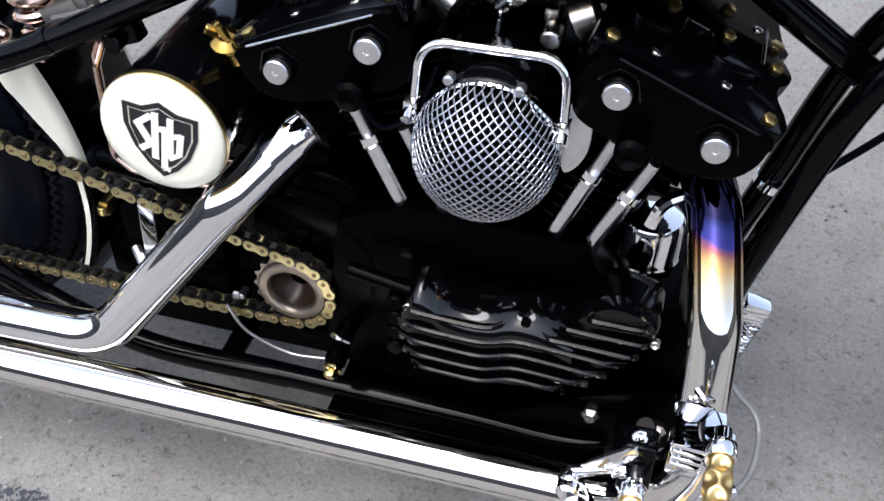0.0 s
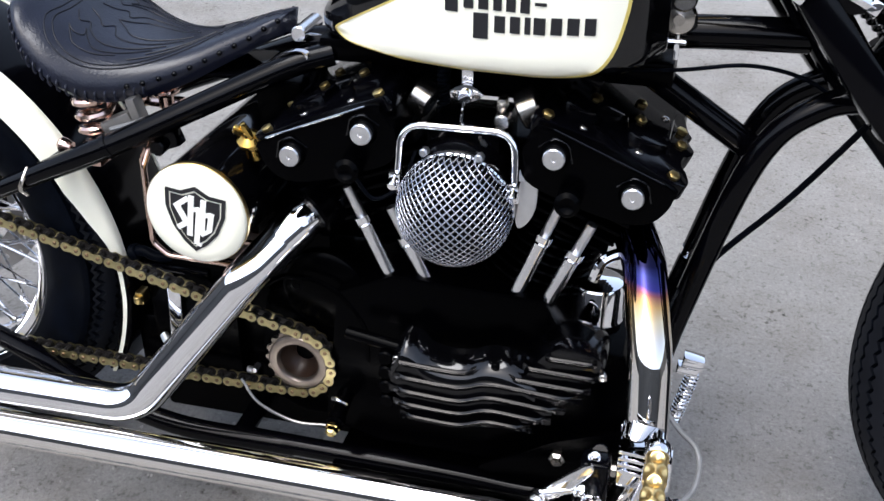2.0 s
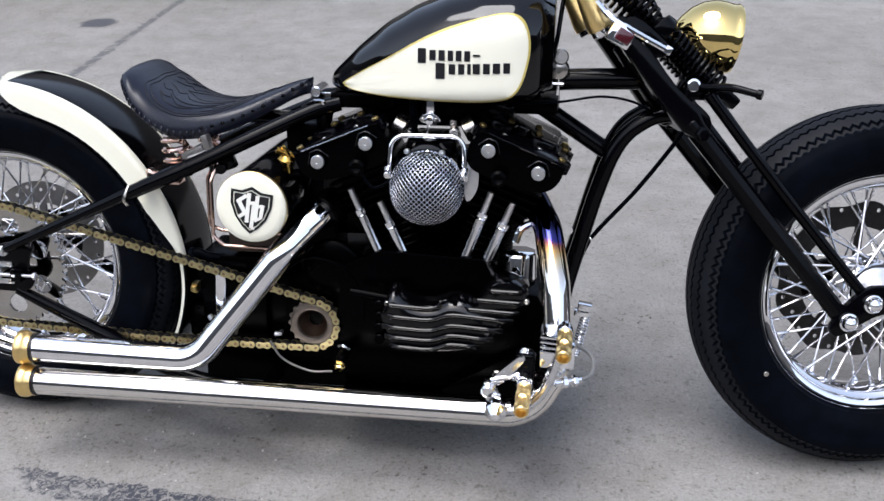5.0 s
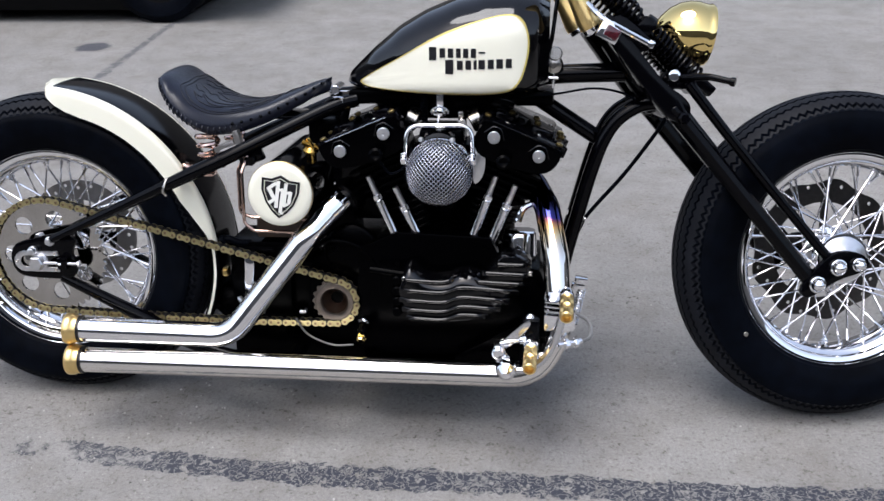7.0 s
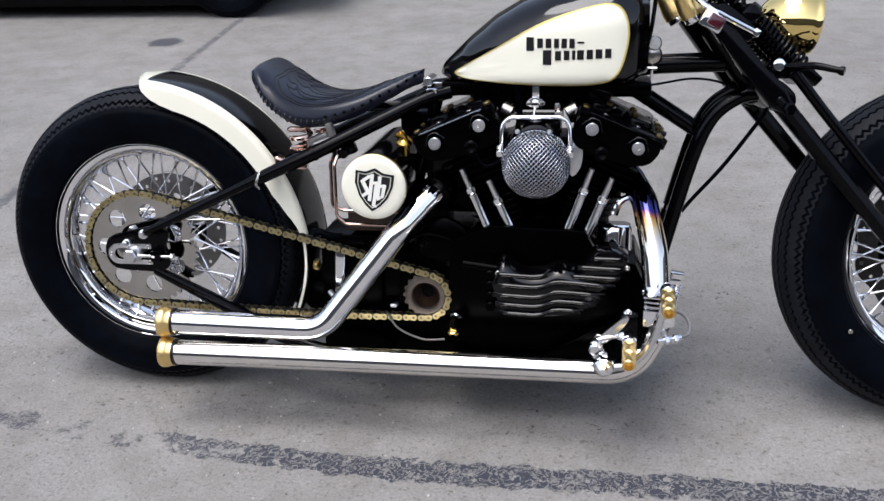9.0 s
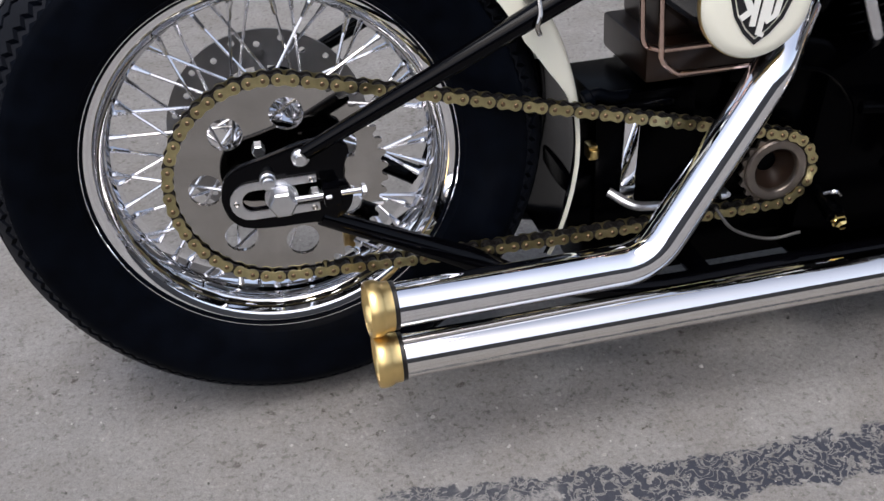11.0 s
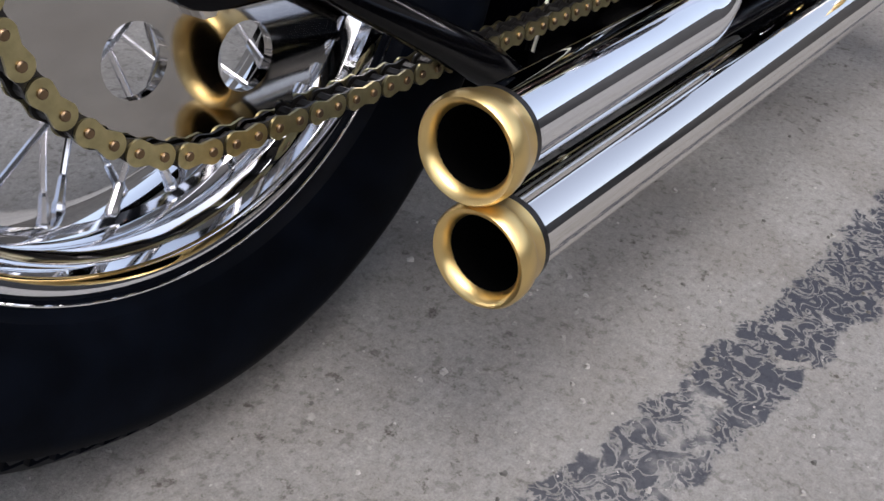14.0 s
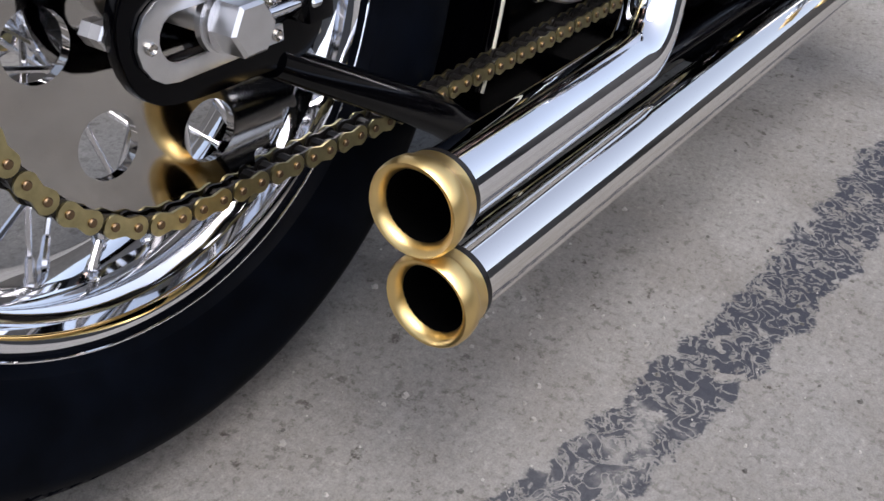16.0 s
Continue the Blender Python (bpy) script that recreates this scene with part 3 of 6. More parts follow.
# ---- rear axle, plates and adjuster ----
for side in (-1, 1):
    y = 0.128 * side
    slot = [(-0.03 + 0.0125 * math.cos(a), AXLE_Z + 0.0125 * math.sin(a)) for a in (math.pi / 2 + math.pi * k / 8 for k in range(9))]
    slot += [(0.042 + 0.0125 * math.cos(a), AXLE_Z + 0.0125 * math.sin(a)) for a in (-math.pi / 2 + math.pi * k / 8 for k in range(9))]
    body = rounded([(-0.064, 0.328), (-0.052, 0.362), (-0.01, 0.376), (0.045, 0.388), (0.078, 0.376), (0.07, 0.345), (0.078, 0.315), (0.062, 0.292), (0.02, 0.290), (-0.045, 0.296)], 5)
    p = part("axle_plate", plate(body, y - 0.005, y + 0.005, 0.0015, holes=[slot]), M_FRAME, bike, "black axle plate with a long slot")
    inner = [(0.006 + (x - 0.006) * 1.02, AXLE_Z + (z - AXLE_Z) * 1.02) for x, z in slot]
    outer = [(-0.034 + 0.022 * math.cos(a), AXLE_Z + 0.022 * math.sin(a)) for a in (math.pi / 2 + math.pi * k / 8 for k in range(9))]
    outer += [(0.040, AXLE_Z - 0.022), (0.040, AXLE_Z - 0.0127), (-0.03, AXLE_Z - 0.0127)]
    outer += [(-0.03 + 0.0127 * math.cos(a), AXLE_Z + 0.0127 * math.sin(a)) for a in (-math.pi / 2 - math.pi * k / 8 for k in range(1, 8))]
    outer += [(-0.03, AXLE_Z + 0.0127), (0.040, AXLE_Z + 0.0127), (0.040, AXLE_Z + 0.022)]
    part("slot_trim", plate(outer, y + 0.0055 * side, y + 0.0085 * side, 0.0006), M_ALU, p, "brushed aluminium slot trim")
    for x, z in ((-0.049, AXLE_Z), (0.034, AXLE_Z + 0.0172), (0.034, AXLE_Z - 0.0172)):
        part("trim_screw", turned((x, y + 0.008 * side, z), (x, y + side, z), [(0, 0), (0, 0.0034), (0.0026, 0.0034), (0.0032, 0.0026), (0.002, 0.0012), (0.002, 0)], 10), M_STEEL, p)
    part("plate_bolt", turned((-0.012, y, 0.352), (-0.012, y + side, 0.352), [(0, 0), (0, 0.009), (0.012, 0.009), (0.013, 0.0075), (0.022, 0.0075), (0.023, 0.006), (0.023, 0)], 12), M_ALU, p)
    part("stay_bolt", turned((0.026, y, 0.372), (0.026, y + side, 0.372), [(0, 0), (0, 0.010), (0.010, 0.010), (0.012, 0.006), (0.018, 0.006), (0.018, 0)], 12), M_ALU, p)
axle = part("rear_axle", turned((0, -0.133, AXLE_Z), (0, -1, AXLE_Z), [(-0.26, 0), (-0.26, 0.0095), (0, 0.0095), (0, 0.0180), (0.004, 0.0180), (0.004, 0.0165), (0.008, 0.0165), (0.008, 0.0)], 32), M_ALU, bike, "rear axle with hexagon nut")
part("axle_nut", turned((0, -0.140, AXLE_Z), (0, -1, AXLE_Z), [(0, 0), (0, 0.0155), (0.016, 0.0155), (0.018, 0.0135), (0.018, 0)], 6), M_ALU, axle)
part("adjuster", join(rod((0.012, -0.146, AXLE_Z), (0.086, -0.146, AXLE_Z), 0.0035, n=12), rod((0.046, -0.146, AXLE_Z), (0.054, -0.146, AXLE_Z), 0.0085, n=6),
                      rod((0.086, -0.146, AXLE_Z), (0.092, -0.146, AXLE_Z), 0.007, n=6)), M_CHROME_SOFT, bike, "chain adjuster bolt")
part("adjuster_block", block((0.054, -0.142, AXLE_Z), (0.020, 0.022, 0.024), 0.003), M_FRAME, bike)

# ---- frame ----
FRAME = []


def frame_tube(name, pts, r, bend=0.05, smooth=False, label=""):
    path = smooth_path(pts) if smooth else bent(pts, bend)
    FRAME.append(part(name, tube(path, r, 16), M_FRAME, bike, label))
    return FRAME[-1]


for s in (-1, 1):
    frame_tube("rear_stay", [(0.028, 0.133 * s, 0.374), (0.30, 0.140 * s, 0.502), (0.43, 0.120 * s, 0.560), (0.60, 0.060 * s, 0.637), (0.66, 0.035 * s, 0.655)], lambda f: 0.0085 + 0.006 * min(1, f * 3), smooth=True, label="black hardtail frame stay")
    frame_tube("chain_stay", [(0.040, 0.126 * s, 0.292), (0.206, 0.109 * s, 0.198), (0.28, 0.104 * s, 0.152), (0.42, 0.110 * s, 0.112), (0.60, 0.105 * s, 0.105)], lambda f: 0.010 + 0.005 * min(1, f * 4), smooth=True, label="black lower frame stay")
    frame_tube("frame_rail", [(0.52, 0.105 * s, 0.107), (0.80, 0.105 * s, 0.105), (0.98, 0.10 * s, 0.105), (1.05, 0.075 * s, 0.20), (1.092, 0.05 * s, 0.37), (1.150, 0.045 * s, 0.575), (1.208, 0.04 * s, 0.643), (1.28, 0.025 * s, 0.655)], 0.0145, smooth=True, label="black cradle tube of the frame")
frame_tube("top_tube", [(0.62, 0, 0.655), (0.95, 0, 0.690), (1.06, 0, 0.703), (1.19, 0, 0.708)], 0.019, smooth=True, label="black top tube of the frame")
frame_tube("diagonal_tube", [(0.955, 0, 0.700), (1.15, 0, 0.572)], 0.016, label="black diagonal frame tube")
frame_tube("seat_tube", [(0.63, 0, 0.650), (0.54, 0, 0.30), (0.52, 0, 0.12)], 0.015, label="black seat tube")
frame_tube("cross_tube", [(0.30, -0.140, 0.500), (0.30, 0.140, 0.500)], 0.010)
frame_tube("engine_tube", [(0.52, 0, 0.11), (1.0, 0, 0.105)], 0.016)
frame_tube("cross_tube", [(0.52, -0.105, 0.11), (0.52, 0.105, 0.11)], 0.014)
# added black sheet stands in for the dark shade between rails and pipe
part("cradle_plate", block((0.825, -0.026, 0.098), (0.33, 0.240, 0.006), 0.002), M_ENGINE, bike, "added black plate for the shade between the frame rails")
head = part("steering_head", rod((1.165, 0, 0.775), (1.262, 0, 0.640), 0.028, n=28), M_FRAME, bike, "black steering head")
part("stay_hook", tube(smooth_path([(0.292, -0.143, 0.512), (0.290, -0.154, 0.500), (0.286, -0.156, 0.488), (0.290, -0.150, 0.478)]), 0.0028, 8), M_STEEL, bike, "small steel hook on the stay")
part("stay_clamp", moved(lathe([(-0.004, 0.0125), (-0.003, 0.0165), (0.003, 0.0165), (0.004, 0.0125)], 20), aim((0.40, -0.127, 0.547), (0.48, -0.106, 0.583))), M_FRAME, bike)

# ---- exhaust ----
PIPE_R = 0.0255


def pipe(name, pts, label, mat, bend):
    return part(name, tube(bent(pts, bend, 14), PIPE_R, 40, caps=False), mat, bike, label, angle=60)


upper = pipe("upper_exhaust_pipe", [(0.101, -0.196, 0.2045), (0.411, -0.178, 0.194), (0.570, -0.138, 0.396), (0.624, -0.082, 0.450), (0.668, -0.02, 0.478)], "chrome exhaust pipe of the rear cylinder", M_CHROME, 0.075)
lower = pipe("lower_exhaust_pipe", [(0.103, -0.206, 0.1412), (0.50, -0.203, 0.1405), (1.030, -0.198, 0.1390), (1.076, -0.196, 0.232), (1.066, -0.148, 0.368), (1.046, -0.078, 0.450), (1.015, -0.020, 0.492), (0.97, 0.0, 0.51)], "long chrome exhaust pipe of the front cylinder, blued by heat", M_BLUED, 0.085)
for p, c, d in ((upper, (0.099, -0.196, 0.2045), (-1, -0.058, 0.034)), (lower, (0.1015, -0.206, 0.1412), (-1, -0.008, 0.002))):
    out = Vector(c) + Vector(d)
    ring = turned(c, out, [(-0.001, PIPE_R), (0.000, 0.0286), (0.009, 0.0290), (0.011, 0.0304), (0.0135, 0.0317), (0.019, 0.0324), (0.0245, 0.0320), (0.0272, 0.0304), (0.0266, 0.0282), (0.0235, 0.0255), (0.0185, 0.0238)], 48)
    part("exhaust_tip", ring, M_BRASS, p, "turned brass exhaust tip", angle=40)
    part("clamp_band", turned(c, out, [(-0.0055, PIPE_R + 0.0002), (-0.0055, PIPE_R + 0.0026), (-0.0005, PIPE_R + 0.0026), (-0.0005, PIPE_R + 0.0002)], 40), M_LINK_DARK, p)
    # near-black cup closes the pipe 75 mm in
    part("pipe_bore", turned(c, out, [(-0.075, 0), (-0.075, 0.0205), (-0.02, 0.0229), (0.0190, 0.0239)], 32), M_DARK, p, "near-black bore")
part("pipe_collar", turned((0.632, -0.072, 0.455), (0.668, -0.02, 0.478), [(0, PIPE_R), (0.0, 0.033), (0.004, 0.036), (0.03, 0.036), (0.03, 0)], 36), M_ENGINE, upper, "black pipe collar")
part("pipe_joint", turned((0.604, -0.100, 0.432), (0.624, -0.082, 0.450), [(0, PIPE_R), (0.0, PIPE_R + 0.002), (0.03, PIPE_R + 0.002), (0.03, PIPE_R)], 36), M_CHROME, upper)

# ---- fuel tank ----
TANK_X0, TANK_X1 = 0.636, 1.040


def tank_section(x):
    """Half width, bottom, top and height of the widest line of the tank at x."""
    f = (x - TANK_X0) / (TANK_X1 - TANK_X0)
    top = float(np.interp(f, [0, 0.02, 0.06, 0.15, 0.27, 0.40, 0.55, 0.7, 0.85, 0.95, 1.0], [0.690, 0.706, 0.722, 0.757, 0.797, 0.827, 0.851, 0.866, 0.868, 0.860, 0.845]))
    low = float(np.interp(f, [0, 0.03, 0.10, 0.35, 0.7, 0.9, 1.0], [0.682, 0.678, 0.672, 0.665, 0.664, 0.668, 0.688]))
    half = float(np.interp(f, [0, 0.02, 0.06, 0.15, 0.3, 0.5, 0.7, 0.85, 0.95, 1.0], [0.004, 0.026, 0.049, 0.084, 0.113, 0.131, 0.137, 0.130, 0.109, 0.076]))
    return half, low, top


def tank_side(x, z):
    """How far out the tank's flank lies at x and z."""
    half, low, top = tank_section(x)
    u = max(-0.999, min(0.999, (z - low) / (top - low) * 2 - 1))
    return half * ((1 - abs(u) ** 2.6) ** (1 / 2.2) if u > 0 else (1 - abs(u) ** 12) ** 0.5)


def tank_mesh():
    bm = bmesh.new()
    rings = []
    for i in range(61):
        f = i / 60
        f = 0.5 - 0.5 * math.cos(math.pi * f)
        x = TANK_X0 + (TANK_X1 - TANK_X0) * f
        half, low, top = tank_section(x)
        col = []
        for k in range(48):
            a = 2 * math.pi * k / 48
            u = math.sin(a)
            z = low + (u + 1) / 2 * (top - low)
            y = tank_side(x, z) * (1 if math.cos(a) >= 0 else -1)
            if abs(math.cos(a)) < 1e-6:
                y = 0
            col.append(bm.verts.new((x, y, z)))
        rings.append(col)
    for p, q in zip(rings, rings[1:]):
        for j in range(48):
            bm.faces.new((p[j], p[(j + 1) % 48], q[(j + 1) % 48], q[j]))
    bm.faces.new(rings[0])
    bm.faces.new(rings[-1][::-1])
    bmesh.ops.smooth_vert(bm, verts=bm.verts, factor=0.5, use_axis_x=True, use_axis_y=True, use_axis_z=True)
    return bm


tank = part("fuel_tank", tank_mesh(), M_BLACK, bike, "gloss black teardrop fuel tank with cream side panels", angle=60)
tank.matrix_basis = Matrix.Translation((0.003, 0, 0.004))


def tank_panel(side):
    """The cream panel, and the stripe round it, laid on the tank's flank."""
    line = rounded([(0.676, 0.690), (0.722, 0.683), (0.841, 0.678), (0.945, 0.680), (0.982, 0.699), (0.998, 0.744), (1.000, 0.782), (0.989, 0.812), (0.964, 0.823), (0.913, 0.813), (0.838, 0.786), (0.761, 0.745), (0.690, 0.705)], 5)
    cx, cz = 0.88, 0.735

    def ringat(bm, f, grow=0.0, lift=0.0030):
        vs = []
        for x, z in line:
            d = math.hypot(x - cx, z - cz)
            px, pz = cx + (x - cx) * (f + grow / d), cz + (z - cz) * (f + grow / d)
            vs.append(bm.verts.new((px, side * (tank_side(px, pz) + lift), pz)))
        return vs

    bm = bmesh.new()
    rings = [ringat(bm, 1.0, 0, -0.004)] + [ringat(bm, f) for f in (1.0, 0.9, 0.75, 0.6, 0.45, 0.3, 0.15, 0.03)]
    for p, q in zip(rings, rings[1:]):
        for j in range(len(p)):
            bm.faces.new((p[j], p[(j + 1) % len(p)], q[(j + 1) % len(p)], q[j]))
    bm.faces.new(rings[-1])
    panel = part("side_panel", bm, M_CREAM, tank, "cream painted panel", angle=60)
    bm = bmesh.new()
    rings = [ringat(bm, 1.0, g, l) for g, l in ((-0.0005, -0.003), (-0.0005, 0.0036), (0.0030, 0.0036), (0.0030, -0.003))]
    for p, q in zip(rings, rings[1:]):
        for j in range(len(p)):
            bm.faces.new((p[j], p[(j + 1) % len(p)], q[(j + 1) % len(p)], q[j]))
    part("pinstripe", bm, M_STRIPE, panel, "thin gold pinstripe", angle=60)
    return panel


panels = [tank_panel(s) for s in (-1, 1)]


def mark_bars(panel, side):
    """The maker's two-line mark as plain blocks."""
    def block_on(x0, x1, z0, z1):
        bm = bmesh.new()
        n = 4
        rows = []
        for lift in (-0.001, 0.0044):
            rows.append([[bm.verts.new((x, side * (tank_side(x, z) + lift), z)) for x in np.linspace(x0, x1, n)] for z in (z0, z1)])
        f = rows[1]
        for i in range(n - 1):
            bm.faces.new((f[0][i], f[0][i + 1], f[1][i + 1], f[1][i]))
        b = rows[0]
        lo = b[0] + b[1][::-1]
        hi = f[0] + f[1][::-1]
        for i in range(len(lo)):
            j = (i + 1) % len(lo)
            bm.faces.new((lo[i], lo[j], hi[j], hi[i]))
        return bm
    bars = []
    x = 0.816
    for k, w in enumerate((0.019, 0.014, 0.014, 0.012, 0.013, 0.013)):
        big = k == 0
        bars.append(block_on(x, x + w * 0.74, 0.7415 if big else 0.7470, 0.766 if big else 0.7640))
        x += w + 0.0015
    bars.append(block_on(x, x + 0.012, 0.7555, 0.7585))
    x = 0.847
    for k, w in enumerate((0.021, 0.015, 0.014, 0.008, 0.016, 0.015, 0.016, 0.015)):
        big = k == 0
        z = 0.0006 * k
        bars.append(block_on(x, x + w * 0.74, (0.7165 if big else 0.7240) + z, (0.7430 if big else 0.7410) + z))
        x += w + 0.0012
    for b in bars:
        part("mark_bar", b, M_INK, panel, "plain black painted bar")


mark_bars(panels[0], -1)


# ---- rear fender ----
def fender():
    def strip(name, cols, mat, parent, label="", thick=0.0016):
        """Rings of (y, r) at angles become a curved sheet with thickness."""
        bm = bmesh.new()
        top = [[bm.verts.new((r * math.cos(a), y, AXLE_Z + r * math.sin(a))) for y, r in col] for a, col in cols]
        for p, q in zip(top, top[1:]):
            for j in range(len(p) - 1):
                bm.faces.new((p[j], p[j + 1], q[j + 1], q[j]))
        bmesh.ops.recalc_face_normals(bm, faces=bm.faces)
        bmesh.ops.solidify(bm, geom=bm.faces[:], thickness=thick)
        return part(name, bm, mat, parent, label, angle=50)

    def section(deg):
        """Radius of the crown, half width and radius of the skirt's edge at an angle from the axle."""
        tail = max(0, (deg - 72) / 17)
        r = 0.3575 + 0.001 * tail ** 2 + 0.009 * min(1, max(0, 30 - deg) / 36)
        edge = float(np.interp(deg, [-30, 2, 8, 14, 22, 34, 60, 72, 78, 82, 86, 89], [0.350, 0.354, 0.346, 0.330, 0.316, 0.312, 0.309, 0.307, 0.311, 0.320, 0.338, 0.358]))
        w = 0.0800 * (1 - max(0, (deg - 84) / 5.2) ** 2 * 0.75)
        return r, w, edge

    def crown(deg):
        r, w, edge = section(deg)
        fall = min(0.0035, max(0.002, r - edge - 0.003))
        return [((w - 0.013) * math.sin(radians(t)) / math.sin(radians(64)), r - fall * (1 - math.cos(radians(t))) / (1 - math.cos(radians(64)))) for t in range(-64, 65, 8)]

    def skirt(deg, s, out=0.0):
        r, w, edge = section(deg)
        top = crown(deg)[0][1]
        low = min(edge, top - 0.001)
        bend = [(w - 0.0135, top + 0.0010), (w - 0.0085, top + 0.0004), (w - 0.0040, top - 0.0020), (w - 0.0010, top - 0.0060), (w, top - 0.0110)]
        return [(s * (y + out), max(low, r)) for y, r in bend] + [(s * (w + out + 0.002 * j / 6), min(low, top - 0.0110) if j == 6 else max(low, top - 0.0110 + (low - top + 0.0110) * j / 6)) for j in range(1, 7)]

    def band(a0, a1, shape, n=60):
        return [(radians(a0 + (a1 - a0) * k / n), shape(a0 + (a1 - a0) * k / n)) for k in range(n + 1)]

    body = strip("rear_fender", band(-27, 84.5, crown), M_FRAME, bike, "black rear fender with cream sides and a kicked-up tail")
    for s in (-1, 1):
        strip("fender_side", band(3.5, 89, lambda d: skirt(d, s, 0.0012)), M_CREAM, body, "cream painted fender side")
        strip("fender_flange", band(-27, 6, lambda d: skirt(d, s)), M_FRAME, body)
        strip("edge_line", band(-27, 6, lambda d: [(s * 0.0822, section(d)[0] - 0.0070), (s * 0.0840, section(d)[0] - 0.0120)]), M_CREAM, body, "cream edge line", 0.002)
    strip("fender_tail", band(84, 89, lambda d: [(y * 1.01, r + 0.0012) for y, r in crown(d)], 20), M_CREAM, body, "cream kicked-up tail lip", 0.003)


fender()


# ---- seat ----
SEAT_LINE = [(0.0, 0.262, 0.688, 0.000), (0.03, 0.263, 0.712, 0.060), (0.10, 0.277, 0.723, 0.104), (0.22, 0.314, 0.697, 0.130), (0.36, 0.360, 0.664, 0.130),
             (0.50, 0.415, 0.648, 0.105), (0.65, 0.475, 0.652, 0.072), (0.80, 0.535, 0.675, 0.045), (0.93, 0.590, 0.695, 0.030), (1.0, 0.612, 0.696, 0.004)]


def seat():
    us = [r[0] for r in SEAT_LINE]

    def at(u):
        return [float(np.interp(u, us, [r[k] for r in SEAT_LINE])) for k in (1, 2, 3)]

    def sm(u):
        w = [at(min(1, max(0, u + d))) for d in (-0.06, -0.03, 0, 0.03, 0.06)]
        x, z, h = [sum(q[k] for q in w) / 5 for k in range(3)]
        return x, z, h if 0.06 < u < 0.94 else at(u)[2]

    bm = bmesh.new()
    top, low = [], []
    nu, nv = 64, 24
    for i in range(nu + 1):
        u = i / nu
        x, z, h = sm(u)
        droop = float(np.interp(u, [0, 0.08, 0.2, 0.4, 0.6, 0.85, 1], [0.0, 0.020, 0.048, 0.050, 0.036, 0.022, 0.0]))
        rowt, rowl = [], []
        for j in range(nv + 1):
            v = -1 + 2 * j / nv
            y = h * math.sin(v * math.pi / 2)
            dz = -droop * abs(v) ** 2.4 - 0.006 * max(0, (abs(v) - 0.85) / 0.15)
            dish = -0.004 * (1 - v * v)
            back = 0.005 * (1 - v * v) * max(0, 1 - u / 0.35)
            rowt.append(bm.verts.new((x + back, y, z + dz + dish)))
            rowl.append(bm.verts.new((x + back + 0.004 * (0.5 - u), y * 0.93, z + dz + dish - 0.018 * (1 - abs(v) ** 6) - 0.009)))
        top.append(rowt)
        low.append(rowl)
    for rows in (top, low):
        for p, q in zip(rows, rows[1:]):
            for j in range(nv):
                bm.faces.new((p[j], p[j + 1], q[j + 1], q[j]))
    for i in range(nu):
        for j in (0, nv):
            bm.faces.new((top[i][j], top[i + 1][j], low[i + 1][j], low[i][j]))
    for i in (0, nu):
        for j in range(nv):
            bm.faces.new((top[i][j], top[i][j + 1], low[i][j + 1], low[i][j]))
    bmesh.ops.remove_doubles(bm, verts=bm.verts, dist=2e-4)
    rim = [Vector(v.co) for v in [r[0] for r in top] if v.is_valid]
    s = part("seat", bm, M_LEATHER, bike, "dark tooled leather solo saddle with a laced edge", angle=55)
    # lacing over the edge
    edge = []
    for i in range(nu + 1):
        u = i / nu
        x, z, h = sm(u)
        droop = float(np.interp(u, [0, 0.08, 0.2, 0.4, 0.6, 0.85, 1], [0.0, 0.020, 0.048, 0.050, 0.036, 0.022, 0.0]))
        edge.append(Vector((x, h, z - droop - 0.008)))
    run = [0]
    for a, b in zip(edge, edge[1:]):
        run.append(run[-1] + (b - a).length)
    laces = []
    for side in (-1, 1):
        for k in range(28):
            d = run[-1] * (k + 0.5) / 46
            p = Vector([float(np.interp(d, run, [e[c] for e in edge])) for c in range(3)])
            q = Vector([float(np.interp(d + 0.004, run, [e[c] for e in edge])) for c in range(3)])
            t = (q - p).normalized()
            p.y *= side
            t.y *= side
            out = Vector((0, side, 0.1))
            laces.append(tube(smooth_path([p - out * 0.012 + Vector((0, 0, 0.0085)) - t * 0.002, p + Vector((0, 0, 0.008)) + out * 0.0005, p + out * 0.0016, p - Vector((0, 0, 0.003)) + t * 0.002]), 0.0016, 6))
    part("lacing", join(*laces), M_LEATHER, s, "leather edge lacing")
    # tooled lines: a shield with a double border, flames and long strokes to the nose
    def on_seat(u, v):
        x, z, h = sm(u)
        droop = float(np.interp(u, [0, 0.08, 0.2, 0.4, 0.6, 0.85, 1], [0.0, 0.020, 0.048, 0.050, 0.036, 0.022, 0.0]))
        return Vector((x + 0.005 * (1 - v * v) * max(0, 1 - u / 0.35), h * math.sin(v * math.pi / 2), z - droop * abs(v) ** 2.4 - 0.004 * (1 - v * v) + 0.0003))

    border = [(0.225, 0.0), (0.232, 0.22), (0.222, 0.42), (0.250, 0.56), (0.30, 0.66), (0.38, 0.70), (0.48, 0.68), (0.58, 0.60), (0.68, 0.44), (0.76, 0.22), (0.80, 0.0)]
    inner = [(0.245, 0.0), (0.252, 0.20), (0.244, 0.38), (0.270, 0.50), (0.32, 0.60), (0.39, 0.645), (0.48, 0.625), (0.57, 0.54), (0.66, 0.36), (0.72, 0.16)]
